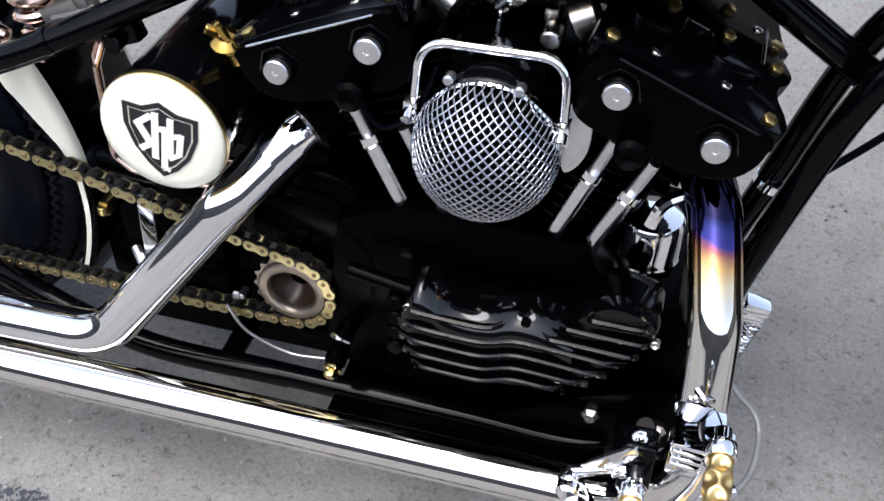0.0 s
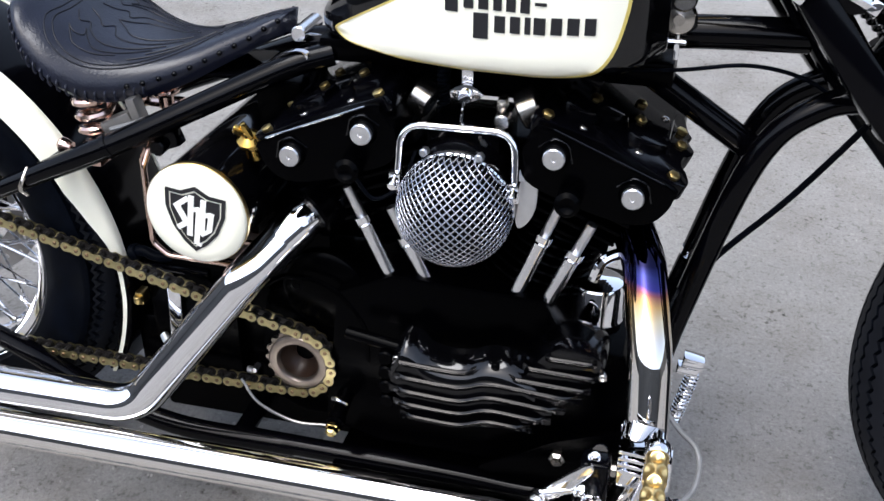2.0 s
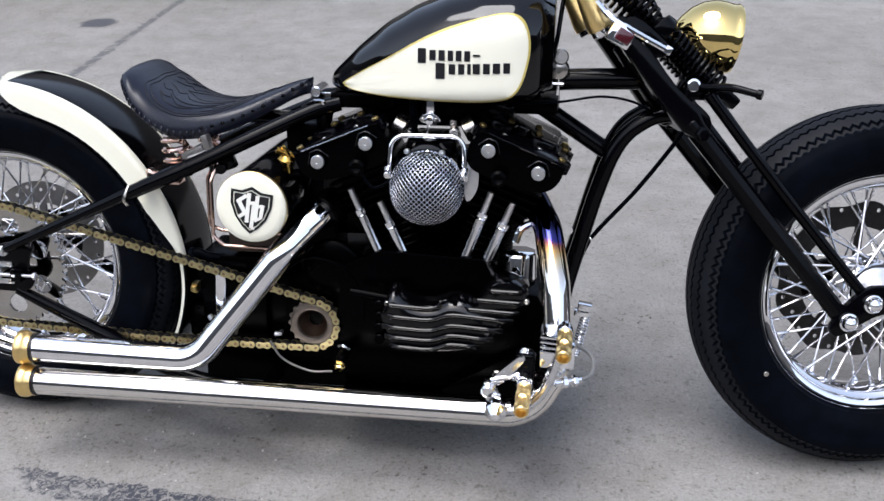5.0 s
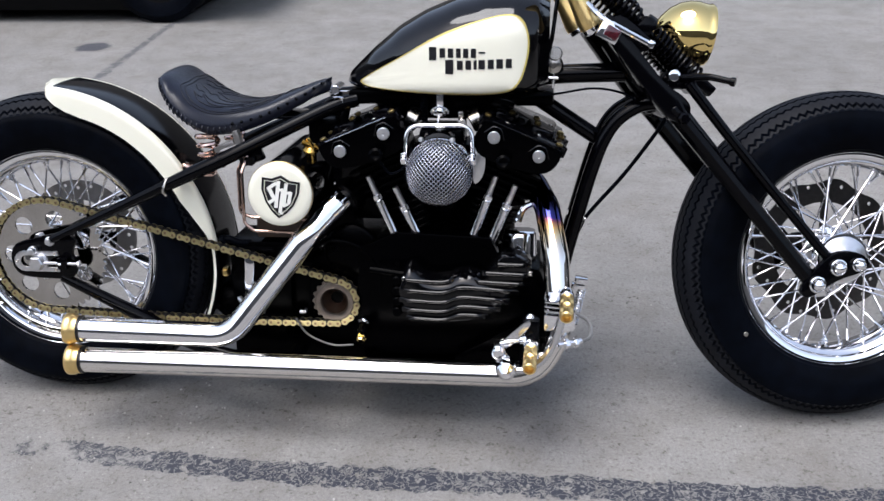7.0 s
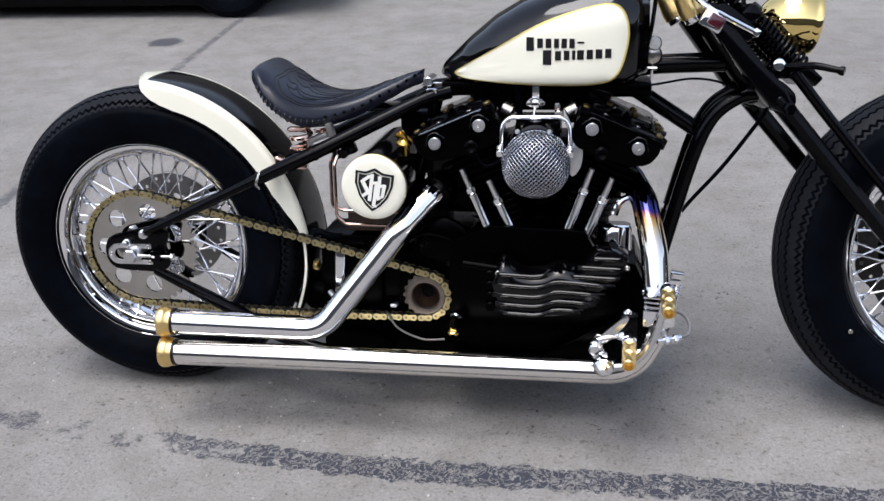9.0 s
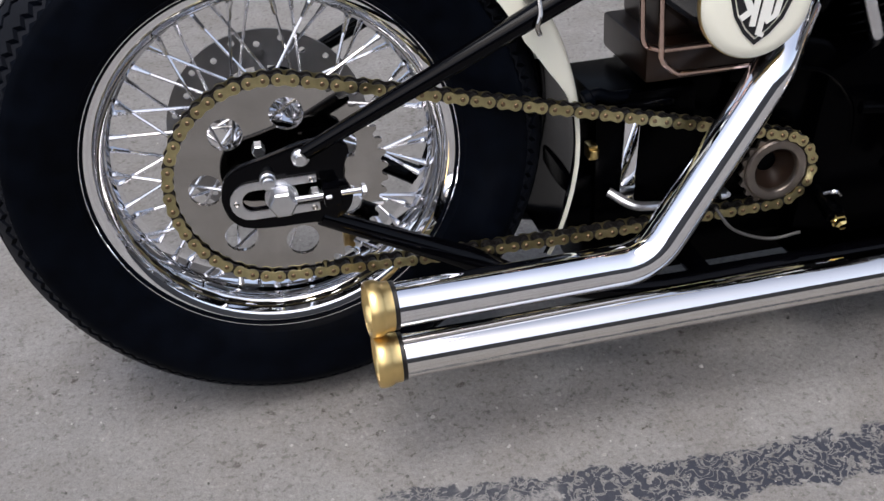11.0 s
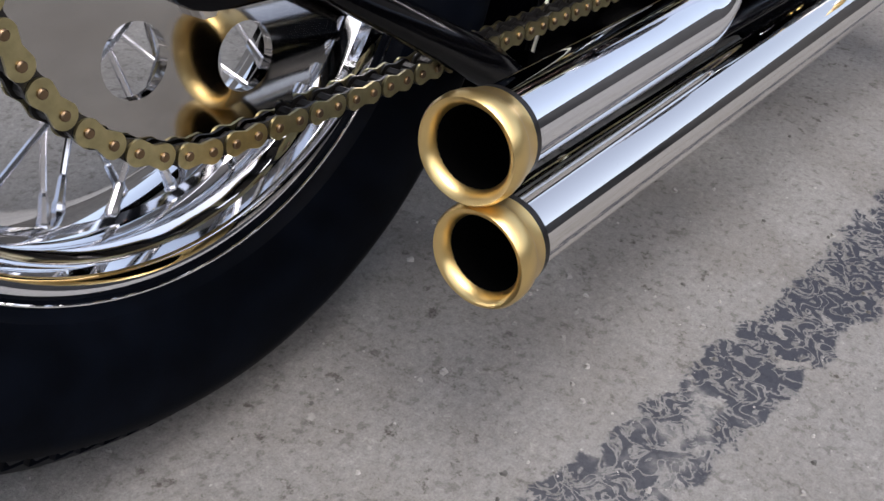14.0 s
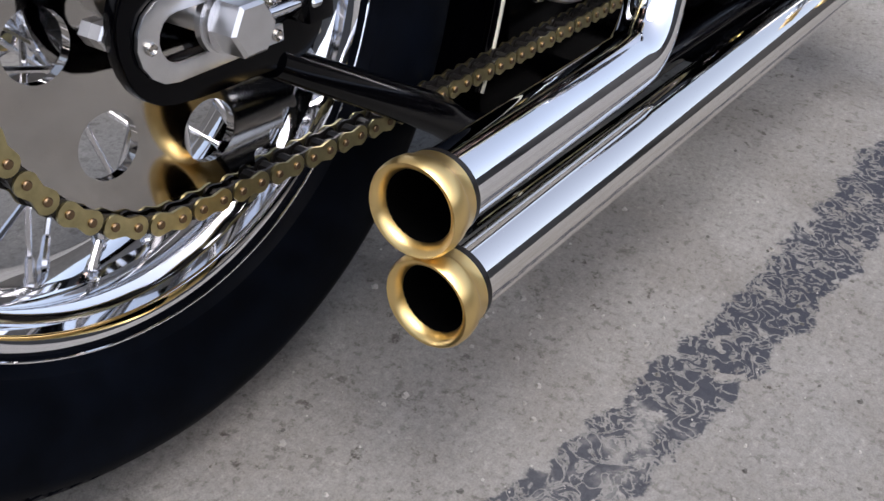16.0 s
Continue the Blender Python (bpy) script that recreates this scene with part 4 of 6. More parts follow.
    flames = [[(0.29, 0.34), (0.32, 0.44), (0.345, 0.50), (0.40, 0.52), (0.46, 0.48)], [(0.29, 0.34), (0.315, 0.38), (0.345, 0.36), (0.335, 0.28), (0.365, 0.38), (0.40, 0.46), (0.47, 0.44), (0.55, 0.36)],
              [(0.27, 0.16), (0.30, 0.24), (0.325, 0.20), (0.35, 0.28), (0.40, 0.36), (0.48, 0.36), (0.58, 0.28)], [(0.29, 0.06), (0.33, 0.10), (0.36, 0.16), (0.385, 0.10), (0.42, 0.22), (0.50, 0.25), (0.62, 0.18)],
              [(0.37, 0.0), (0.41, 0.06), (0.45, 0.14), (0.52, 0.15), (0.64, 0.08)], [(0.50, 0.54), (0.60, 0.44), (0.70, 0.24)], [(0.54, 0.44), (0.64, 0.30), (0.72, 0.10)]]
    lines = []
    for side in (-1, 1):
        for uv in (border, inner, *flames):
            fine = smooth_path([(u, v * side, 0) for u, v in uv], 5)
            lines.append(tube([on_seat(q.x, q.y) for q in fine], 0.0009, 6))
    # their dull dark colour stands in for the shade in tooled grooves
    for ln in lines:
        part("tooled_line", ln, M_GROOVE, s, "tooled line with groove shade in its colour")
    for side in (-1, 1):
        for k in range(11):
            u = 0.52 + 0.042 * k
            x, z, h = sm(u)
            p = on_seat(u, side * 0.93)
            part("rivet", turned(p - Vector((0, 0, 0.002)), p + Vector((0, side * 0.6, 1)), [(0, 0), (0, 0.0034), (0.002, 0.0034), (0.0036, 0.0022), (0.004, 0)], 10), M_FRAME, s)
    part("seat_pan", block((0.43, 0, 0.618), (0.26, 0.10, 0.006), 0.002), M_FRAME, s)
    return s


seat_ob = seat()
seat_ob.matrix_basis = Matrix.Translation((-0.003, 0, 0.001))


def spring(name, p0, p1, r0, r1, wire, turns, mat, label, parent=None):
    """A coil from p0 to p1."""
    p0, p1 = Vector(p0), Vector(p1)
    d = (p1 - p0).normalized()
    sx = d.cross(Vector((0, 1, 0.1))).normalized()
    sy = d.cross(sx)
    n = int(turns * 18)
    pts = []
    for k in range(n + 1):
        f = k / n
        ends = 1 - max(0, abs(f - 0.5) * 2 - 0.85) * 1.2
        r = (r0 + (r1 - r0) * f) * ends
        a = 2 * math.pi * turns * f
        pts.append(p0 + (p1 - p0) * f + (sx * math.cos(a) + sy * math.sin(a)) * r)
    return part(name, tube(pts, wire, 8), mat, parent or bike, label)


for s in (-1, 1):
    sp = spring("seat_spring", (0.362, 0.088 * s, 0.530), (0.364, 0.088 * s, 0.612), 0.0165, 0.0235, 0.0052, 4.4, M_COPPER, "copper-plated saddle spring")
    part("spring_foot", join(rod((0.362, 0.088 * s, 0.510), (0.362, 0.088 * s, 0.530), 0.011, n=12), block((0.352, 0.10 * s, 0.514), (0.05, 0.03, 0.008), 0.002), turned((0.326, 0.095 * s, 0.522), (0.300, 0.095 * s, 0.530), [(0, 0), (0, 0.008), (0.008, 0.010), (0.014, 0.010), (0.018, 0.006), (0.018, 0)], 12)), M_COPPER, sp)
part("hinge_ring", moved(moved(lathe([(-0.0035, 0.020), (-0.0045, 0.0235), (0.0, 0.0265), (0.0045, 0.0235), (0.0035, 0.020)], 40, closed=True), Matrix.Diagonal((1, 1, 0.45, 1))), pose(0.615, -0.056, 0.650, 0, -20, 0)), M_CHROME_SOFT, bike, "oval chrome ring at the saddle nose")
part("seat_hinge", join(rod((0.615, -0.03, 0.672), (0.615, 0.03, 0.672), 0.010, n=16), block((0.625, 0, 0.664), (0.05, 0.03, 0.012), 0.003)), M_CHROME_SOFT, bike, "bright saddle hinge")
part("battery_strap", join(block((0.405, -0.095, 0.566), (0.045, 0.03, 0.02), 0.003, (0, -25, 0)), block((0.43, -0.10, 0.585), (0.012, 0.02, 0.035), 0.002, (0, -15, 0)),
                           rod((0.395, -0.108, 0.560), (0.445, -0.108, 0.578), 0.004, n=8)), M_DISC, bike)

# ---- oil tank ----
OIL = (0.5268, 0.4890)
OIL_Y = 0.0100
oil = part("oil_tank", moved(lathe([(-0.168, 0.0), (-0.168, 0.056), (-0.166, 0.0625), (0.12, 0.0625), (0.105, 0.058), (0.105, 0)], 64), pose(OIL[0], OIL_Y, OIL[1])), M_BLACK, bike, "black drum oil tank with a cream end cap")
cap = part("end_cap", moved(lathe([(-0.1800, 0.0), (-0.1797, 0.050), (-0.178, 0.0615), (-0.1745, 0.0640), (-0.167, 0.0640), (-0.167, 0)], 80), pose(OIL[0], OIL_Y, OIL[1])), M_CREAM, oil, "cream painted cap", angle=50)
part("cap_ring", moved(lathe([(-0.1735, 0.0640), (-0.1725, 0.0650), (-0.1670, 0.0650), (-0.1660, 0.0640)], 80), pose(OIL[0], OIL_Y, OIL[1])), M_BRASS_DARK, cap, "brass edge ring")


def on_cap(x, z, turn=radians(-7)):
    return OIL[0] + x * math.cos(turn) - z * math.sin(turn), OIL[1] + x * math.sin(turn) + z * math.cos(turn)


def shield(f):
    pts = [(-0.037, 0.034), (-0.018, 0.0335), (0.000, 0.0425), (0.018, 0.0340), (0.039, 0.0335), (0.0385, 0.010), (0.030, -0.015), (0.017, -0.032), (0.002, -0.044), (-0.013, -0.032), (-0.027, -0.014), (-0.0365, 0.010)]
    return [on_cap(x * f + 0.0005, z * f - 0.003) for x, z in pts]


part("badge", plate(shield(1.0), OIL_Y - 0.1812, OIL_Y - 0.1795, holes=[shield(0.875)]), M_INK, cap, "black shield outline badge")
part("badge_field", plate(shield(0.815), OIL_Y - 0.1812, OIL_Y - 0.1795), M_INK, cap, "black shield field")
bars = []
for x0, z0, x1, z1, w in ((-0.0215, 0.012, -0.0085, 0.0235, 0.0065), (-0.0215, 0.013, -0.0085, -0.0085, 0.0075), (-0.0085, -0.0085, -0.0185, -0.0165, 0.0065),
                          (-0.0030, 0.027, -0.0045, -0.0235, 0.0070), (-0.0045, 0.010, 0.0065, 0.0125, 0.0055), (0.0070, 0.0125, 0.0045, -0.0330, 0.0068), (0.0045, -0.0330, 0.0095, -0.0350, 0.0045),
                          (0.0125, 0.0245, 0.0110, -0.0180, 0.0068), (0.0120, 0.0060, 0.0215, 0.0085, 0.0055), (0.0225, 0.0090, 0.0205, -0.0120, 0.0068), (0.0110, -0.0200, 0.0205, -0.0130, 0.0050)):
    L = math.hypot(x1 - x0, z1 - z0) + w * 0.5
    px, pz = on_cap((x0 + x1) / 2, (z0 + z1) / 2 - 0.001)
    bars.append(block((px, OIL_Y - 0.1815 - 0.00006 * len(bars), pz), (L, 0.0018, w), 0, (0, 7 - math.degrees(math.atan2(z1 - z0, x1 - x0)), 0)))
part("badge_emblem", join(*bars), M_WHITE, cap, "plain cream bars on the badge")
for shift in (0.0, 1.0):
    part("oil_line", tube(bent([(0.452, -0.09, 0.575), (0.438 - 0.014 * shift, -0.118 + 0.022 * shift, 0.520), (0.4385 - 0.014 * shift, -0.124 + 0.022 * shift, 0.418 + 0.014 * shift), (0.458 - 0.010 * shift, -0.124 + 0.022 * shift, 0.4015 + 0.022 * shift), (0.553, -0.124 + 0.022 * shift, 0.400 + 0.022 * shift), (0.60, -0.10, 0.423)], 0.016), 0.0036, 10), M_COPPER, bike, "bent copper oil line")
FILLER, UP = Vector((0.580, -0.115, 0.572)), Vector((0.05, -0.45, 0.89))
part("filler_cap", join(turned(FILLER - UP * 0.012, FILLER, [(-0.02, 0), (-0.02, 0.010), (0, 0.010), (0.003, 0.0145), (0.007, 0.0160), (0.011, 0.0150), (0.014, 0.0105), (0.016, 0.0060), (0.023, 0.0050), (0.025, 0)], 28),
                        block(FILLER + UP * 0.007, (0.036, 0.007, 0.012), 0.003, (28, 24, 20)), block(FILLER + UP * 0.013, (0.010, 0.008, 0.022), 0.003, (28, 0, -60))), M_GOLD, bike, "polished brass filler with a wing grip")


# ---- engine ----
engine = part("engine", bevelled(join(
    plate([(0.640, 0.150), (0.72, 0.128), (0.98, 0.130), (1.045, 0.19), (1.05, 0.27), (1.03, 0.322), (0.958, 0.332), (0.93, 0.388), (0.74, 0.395), (0.665, 0.36)], -0.100, 0.11),
    plate([(0.535, 0.165), (0.60, 0.135), (0.70, 0.14), (0.70, 0.375), (0.62, 0.372), (0.555, 0.32)], -0.074, 0.11)), 0.006), M_ENGINE, bike, "black enamelled V-twin engine")
engine.matrix_basis = Matrix.Translation((0.004, 0.006, 0.002))
V_MID = 0.834


def tilted(front):
    """The frame of one cylinder: x across it towards its outer end, y as the machine's, z up its axis; the origin lies between the rocker shafts."""
    s = 1 if front else -1
    ax = Vector((0.385 * s, 0, 0.923))
    ux = Vector((0.923 * s, 0, -0.385))
    m = Matrix((ux, (0, 1, 0), ax)).transposed().to_4x4()
    m.translation = (V_MID + 0.148 * s, 0.003, 0.585 if front else 0.590)
    return m


SCREWS = ((-0.072, -0.136, 0.0285), (0.0747, -0.134, 0.0285), (0.0790, -0.047, 0.0285), (0.0770, -0.009, 0.0285), (0.0243, -0.056, 0.0375), (-0.030, -0.056, 0.0375), (0.021, -0.010, 0.0375))
SOCKETS = ((-0.032, -0.125, 0.0285), (0.0332, -0.117, 0.0285), (0.0531, -0.016, 0.0375))


def cylinder(front):
    m = tilted(front)
    barrel = moved(lathe([(-0.29, 0), (-0.29, 0.050), (-0.12, 0.050), (-0.12, 0)], 32), m @ pose(0, 0, 0, 90, 0, 0))
    cyl = part("front_cylinder" if front else "rear_cylinder", barrel, M_ENGINE, engine, "black finned cylinder")
    for k in range(9):
        z = -0.135 - 0.0135 * k
        part("fin", moved(lathe([(z - 0.0028, 0.045), (z - 0.0022, 0.070), (z, 0.0715), (z + 0.0022, 0.070), (z + 0.0028, 0.045)], 40), m @ pose(0, 0, 0, 90, 0, 0)), M_ENGINE, cyl)
    head = part("cylinder_head", moved(block((0, 0, -0.09), (0.11, 0.12, 0.09), 0.004), m), M_ENGINE, engine, "black finned cylinder head")
    for k in range(5):
        part("fin", moved(block((0, 0, -0.062 - 0.015 * k), (0.150 - 0.004 * k, 0.155, 0.0055), 0.0025), m), M_ENGINE, head)
    # rocker box: a flat flank under a wide flange with scalloped ends, and a raised cover on the flange with a pocket in its front
    flank = rounded([(-0.080, -0.012), (-0.074, 0.014), (-0.062, 0.0265), (0.070, 0.0265), (0.085, 0.012), (0.081, -0.014), (0.064, -0.031), (0.030, -0.040), (-0.010, -0.044), (-0.062, -0.042)], 5)
    box = part("rocker_box", moved(plate(flank, -0.158, 0.075, 0.004), m), M_ENGINE, engine, "black rocker box with gold screws")
    laid = m @ pose(0, 0, 0, 90, 0, 0)
    flange = rounded([(-0.086, 0.140), (-0.070, 0.148), (-0.030, 0.142), (0.030, 0.142), (0.066, 0.149), (0.086, 0.146), (0.093, 0.132), (0.090, 0.112), (0.083, 0.092), (0.084, 0.074), (0.093, 0.060), (0.096, 0.044), (0.090, 0.030), (0.086, 0.022), (0.092, 0.008),
                      (0.086, -0.006), (0.080, -0.040), (0.070, -0.070), (-0.060, -0.070), (-0.084, -0.050), (-0.080, 0.050)], 4)
    part("flange", moved(plate(flange, 0.010, 0.0285, 0.003), laid), M_FRAME, box, "gloss black scalloped flange")
    raised = rounded([(-0.062, 0.094), (-0.040, 0.100), (-0.022, 0.092), (-0.017, 0.066), (-0.004, 0.060), (0.009, 0.066), (0.014, 0.092), (0.030, 0.101), (0.050, 0.098), (0.062, 0.082), (0.058, 0.066), (0.066, 0.048), (0.070, 0.026), (0.064, 0.006),
                      (0.066, -0.030), (0.050, -0.062), (-0.050, -0.062), (-0.064, -0.030), (-0.062, 0.040)], 4)
    lid = part("rocker_cover", moved(plate(raised, 0.020, 0.0375, 0.003), laid), M_FRAME, box, "raised black rocker cover with a pocket")
    part("cover_rim", moved(tube(bent([(0.012, -0.094, 0.0385), (0.008, -0.064, 0.0385), (-0.016, -0.064, 0.0385), (-0.020, -0.094, 0.0385)], 0.006), 0.0016, 8), m), M_COVER, lid)
    part("cover_ridge", moved(tube(bent([(0.064, -0.096, 0.030), (0.060, -0.070, 0.037), (0.062, -0.010, 0.037)], 0.006), 0.0022, 8), m), M_COVER, lid)
    part("cover_tower", moved(block((-0.052, -0.012, 0.044), (0.044, 0.070, 0.026), 0.005), m), M_FRAME, lid)
    for k in (-1, 0, 1):
        part("cover_rib", moved(block((-0.052 + 0.014 * k, -0.012, 0.058), (0.006, 0.062, 0.005), 0.002), m), M_COVER, lid)
    # the highlight on the box's upper edge is built in as a tube
    part("edge_line", moved(tube([(-0.060, -0.1585, 0.0262), (0.068, -0.1585, 0.0262)], 0.0014 if front else 0.0012, 8), m), M_COVER if front else M_CHROME_SOFT, box, "edge highlight put in as a bright line")
    for u in (-0.046, 0.046):
        boss = moved(turned((u, -0.152, 0), (u, -1, 0), [(0, 0.0165), (0.008, 0.0155), (0.011, 0.0135), (0.011, 0.0)], 32), m)
        b = part("shaft_boss", boss, M_ENGINE, box)
        part("shaft_cap", moved(turned((u, -0.163, 0), (u, -1, 0), [(0, 0), (0, 0.0118), (0.0055, 0.0120), (0.0068, 0.0110), (0.0068, 0.0107), (0.0064, 0.0028), (0.0052, 0.0023), (0.0052, 0.0)], 40), m), M_ALU, b, "turned aluminium shaft cap")
        part("boss_hood", moved(tube(bent([(u - 0.020, -0.158, 0.001), (u - 0.009, -0.160, 0.0195), (u + 0.007, -0.160, 0.0195), (u + 0.020, -0.158, 0.001)], 0.008), 0.0013, 8), m), M_COVER, b)
    for u, y, v in SCREWS:
        part("gold_screw", moved(turned((u, y, v - 0.006), (u, y - 0.25, v + 1), [(0, 0), (0, 0.0056), (0.004, 0.0056), (0.0042, 0.0070), (0.0105, 0.0068), (0.0115, 0.005), (0.0115, 0)], 6), m), M_BRASS_DARK, box, "gold-coloured screw")
    for u, y, v in SOCKETS:
        part("socket_screw", moved(turned((u, y, v - 0.004), (u, y, v + 1), [(0, 0), (0, 0.0052), (0.005, 0.0052), (0.0058, 0.0044), (0.0055, 0.0030), (0.002, 0.0028), (0.002, 0.0)], 14), m), M_STEEL, box)


for f in (True, False):
    cylinder(f)

for x0, z0, x1, z1 in ((0.684, 0.507, 0.744, 0.362), (0.738, 0.486, 0.784, 0.378), (0.940, 0.512, 0.889, 0.372), (0.979, 0.494, 0.924, 0.358)):
    a, b = Vector((x0, -0.092, z0)), Vector((x1, -0.082, z1))
    L = (b - a).length
    cover = part("pushrod_tube", turned(a, b, [(0.045, 0), (0.045, 0.0092), (L - 0.01, 0.0092), (L - 0.006, 0.0105), (L, 0.0105), (L, 0)], 24), M_CHROME_SOFT, engine, "bright pushrod tube")
    part("upper_tube", turned(a, b, [(0.0, 0), (0.0, 0.0062), (0.047, 0.0062)], 20), M_ALU, cover)
    part("tube_clip", turned(a, b, [(0.041, 0.006), (0.041, 0.0112), (0.050, 0.0112), (0.051, 0.0095), (0.053, 0.0108), (0.055, 0.009)], 24), M_CHROME, cover, "chrome collar")
    d = (b - a).normalized()
    part("lifter_block", join(rod(b - d * 0.004, b + d * 0.05, 0.0165, n=20), block(b + d * 0.03, (0.05, 0.04, 0.03), 0.006)), M_ENGINE, engine)


# finned cover of the timing gears
def gear_cover():
    line = rounded([(0.757, 0.292), (0.772, 0.306), (0.786, 0.302), (0.800, 0.287), (0.850, 0.286), (0.880, 0.296), (0.915, 0.298), (0.937, 0.330), (0.965, 0.350), (1.000, 0.343), (1.014, 0.326), (0.995, 0.295),
                    (0.976, 0.272), (0.940, 0.230), (0.890, 0.212), (0.836, 0.208), (0.775, 0.214), (0.760, 0.240), (0.750, 0.270)], 4)
    c = part("gear_cover", plate(line, -0.138, -0.070, 0.011), M_COVER, engine, "black finned gear cover")
    c.matrix_basis = Matrix.Translation((0.0, -0.024, 0.018))

    crest = smooth_path([(0.757, 0, 0.303), (0.770, 0, 0.323), (0.785, 0, 0.319), (0.800, 0, 0.306), (0.826, 0, 0.300), (0.852, 0, 0.303), (0.876, 0, 0.313), (0.905, 0, 0.310), (0.935, 0, 0.297)], 6)
    bm = bmesh.new()
    rows = []
    for k in range(8):
        f = k / 7
        rows.append([bm.verts.new((q.x, -0.104 - 0.040 * math.sin(f * math.pi / 2), q.z + 0.003 - 0.026 * (1 - math.cos(f * math.pi / 2)) - 0.004 * f)) for q in crest])
    for p, q in zip(rows, rows[1:]):
        for j in range(len(crest) - 1):
            bm.faces.new((p[j], p[j + 1], q[j + 1], q[j]))
    bmesh.ops.recalc_face_normals(bm, faces=bm.faces)
    bmesh.ops.solidify(bm, geom=bm.faces[:], thickness=0.003)
    part("cover_shelf", bm, M_BLACK, c, "smooth glossy upper edge of the cover", angle=70)

    def fin(x0, x1, z, drop=0.0, y=-0.137):
        n = 22
        bm = bmesh.new()
        rings = []
        for i in range(n + 1):
            f = i / n
            x = x0 + (x1 - x0) * f
            step = 1 / (1 + math.exp(-(x - 0.858) / 0.008))
            zz = z - 0.004 * (x - 0.757) / 0.08 * (1 - step) + step * (0.0105 - 0.095 * max(0, x - 0.872) ** 1.15) - drop * f
            end = min(1, min(f, 1 - f) * 9 + 0.15)
            r = 0.0068 * end
            rings.append([bm.verts.new((x, y + dy * end, zz + dz)) for dy, dz in ((0.004, -0.0075), (-0.004, -0.0068), (-r - 0.001, -0.0022), (-r - 0.0018, 0.0012), (-r, 0.0030), (-0.003, 0.0016), (0.004, -0.0030))])
        for p, q in zip(rings, rings[1:]):
            for j in range(6):
                bm.faces.new((p[j], p[j + 1], q[j + 1], q[j]))
        bm.faces.new(rings[0])
        bm.faces.new(rings[-1][::-1])
        return bm

    for x0, x1, z in ((0.758, 0.862, 0.298), (0.752, 0.990, 0.276), (0.752, 0.972, 0.2555), (0.757, 0.955, 0.2360), (0.766, 0.930, 0.2185)):
        part("cover_fin", fin(x0, x1, z), M_COVER, c)
    for x0, x1, z in ((0.902, 1.000, 0.297), (0.918, 1.008, 0.317), (0.944, 1.004, 0.337)):
        part("cover_fin", fin(x0, x1, z - 0.008, -0.004), M_COVER, c)
    for x, z, mat in ((0.763, 0.298, M_STEEL), (1.012, 0.316, M_STEEL), (0.771, 0.214, M_ENGINE), (0.93, 0.222, M_ENGINE), (0.885, 0.309, M_ENGINE)):
        part("cover_screw", turned((x, -0.134, z), (x, -1, z), [(0, 0), (0, 0.0050), (0.006, 0.0050), (0.007, 0.0040), (0.005, 0.0030), (0.003, 0)], 14), mat, c)
    part("cover_lobe", moved(lathe([(-0.118, 0), (-0.118, 0.030), (-0.116, 0.034), (-0.09, 0.036), (-0.09, 0)], 40), pose(0.972, 0, 0.318)), M_ENGINE, c)
    for k in range(4):
        z = 0.29 - 0.022 * k
        part("cover_ear", turned((0.746, -0.10, z), (0.746, -1, z), [(0, 0), (0, 0.011), (0.03, 0.010), (0.032, 0.008), (0.032, 0)], 16), M_ENGINE, c)


gear_cover()
part("starter_bar", join(rod((0.690, -0.134, 0.325), (0.768, -0.142, 0.318), 0.0085, n=18)), M_ENGINE, engine, "short black bar beside the cover")
part("side_screw", join(turned((0.606, -0.072, 0.352), (0.606, -1, 0.352), [(0, 0), (0, 0.010), (0.008, 0.010), (0.010, 0.0085), (0.010, 0)], 20)), M_ALU, engine, "bright slotted screw")
part("inspection_cover", moved(lathe([(-0.082, 0), (-0.082, 0.050), (-0.078, 0.056), (-0.070, 0.058), (-0.070, 0)], 48), pose(0.640, 0, 0.345)), M_ENGINE, engine)
part("sprocket_guard", tube(smooth_path([(0.555, -0.098, 0.345), (0.60, -0.098, 0.372), (0.66, -0.098, 0.362), (0.70, -0.098, 0.315), (0.705, -0.098, 0.26)]), 0.004, 8), M_ENGINE, engine)
drain = part("oil_drain", turned((0.671, -0.090, 0.202), (0.671, -0.138, 0.188), [(0, 0), (0, 0.011), (0.045, 0.011), (0.047, 0.0125), (0.058, 0.0125), (0.060, 0.010), (0.0645, 0.010), (0.0645, 0)], 20), M_ENGINE, engine)
part("brass_bolt", turned((0.671, -0.151, 0.1842), (0.671, -0.191, 0.1727), [(0, 0), (0, 0.0105), (0.004, 0.0105), (0.005, 0.0085), (0.0105, 0.0083), (0.0135, 0.0055), (0.0135, 0)], 6), M_BRASS_MIRROR, drain, "brass hexagon bolt")
part("drain_clip", tube(smooth_path([(0.663, -0.126, 0.210), (0.673, -0.134, 0.215), (0.683, -0.130, 0.207)]), 0.003, 8), M_CHROME_SOFT, drain)
part("lower_cable", tube(smooth_path([(0.525, -0.11, 0.205), (0.55, -0.115, 0.172), (0.60, -0.115, 0.150), (0.645, -0.112, 0.150)]), 0.0021, 8), M_DISC, engine, "grey cable loop")
part("banjo_bolt", join(rod((0.543, -0.09, 0.218), (0.543, -0.106, 0.218), 0.004, n=10), rod((0.533, -0.104, 0.218), (0.541, -0.104, 0.218), 0.005, n=8)), M_ALU, engine)
filt = part("oil_filter", moved(lathe([(0.0, 0), (0, 0.030), (0.004, 0.033), (0.075, 0.033), (0.080, 0.028), (0.080, 0)], 36), pose(0.987, -0.024, 0.264, 90, 0, 0)), M_BLACK, engine, "black oil filter with a chrome cap")
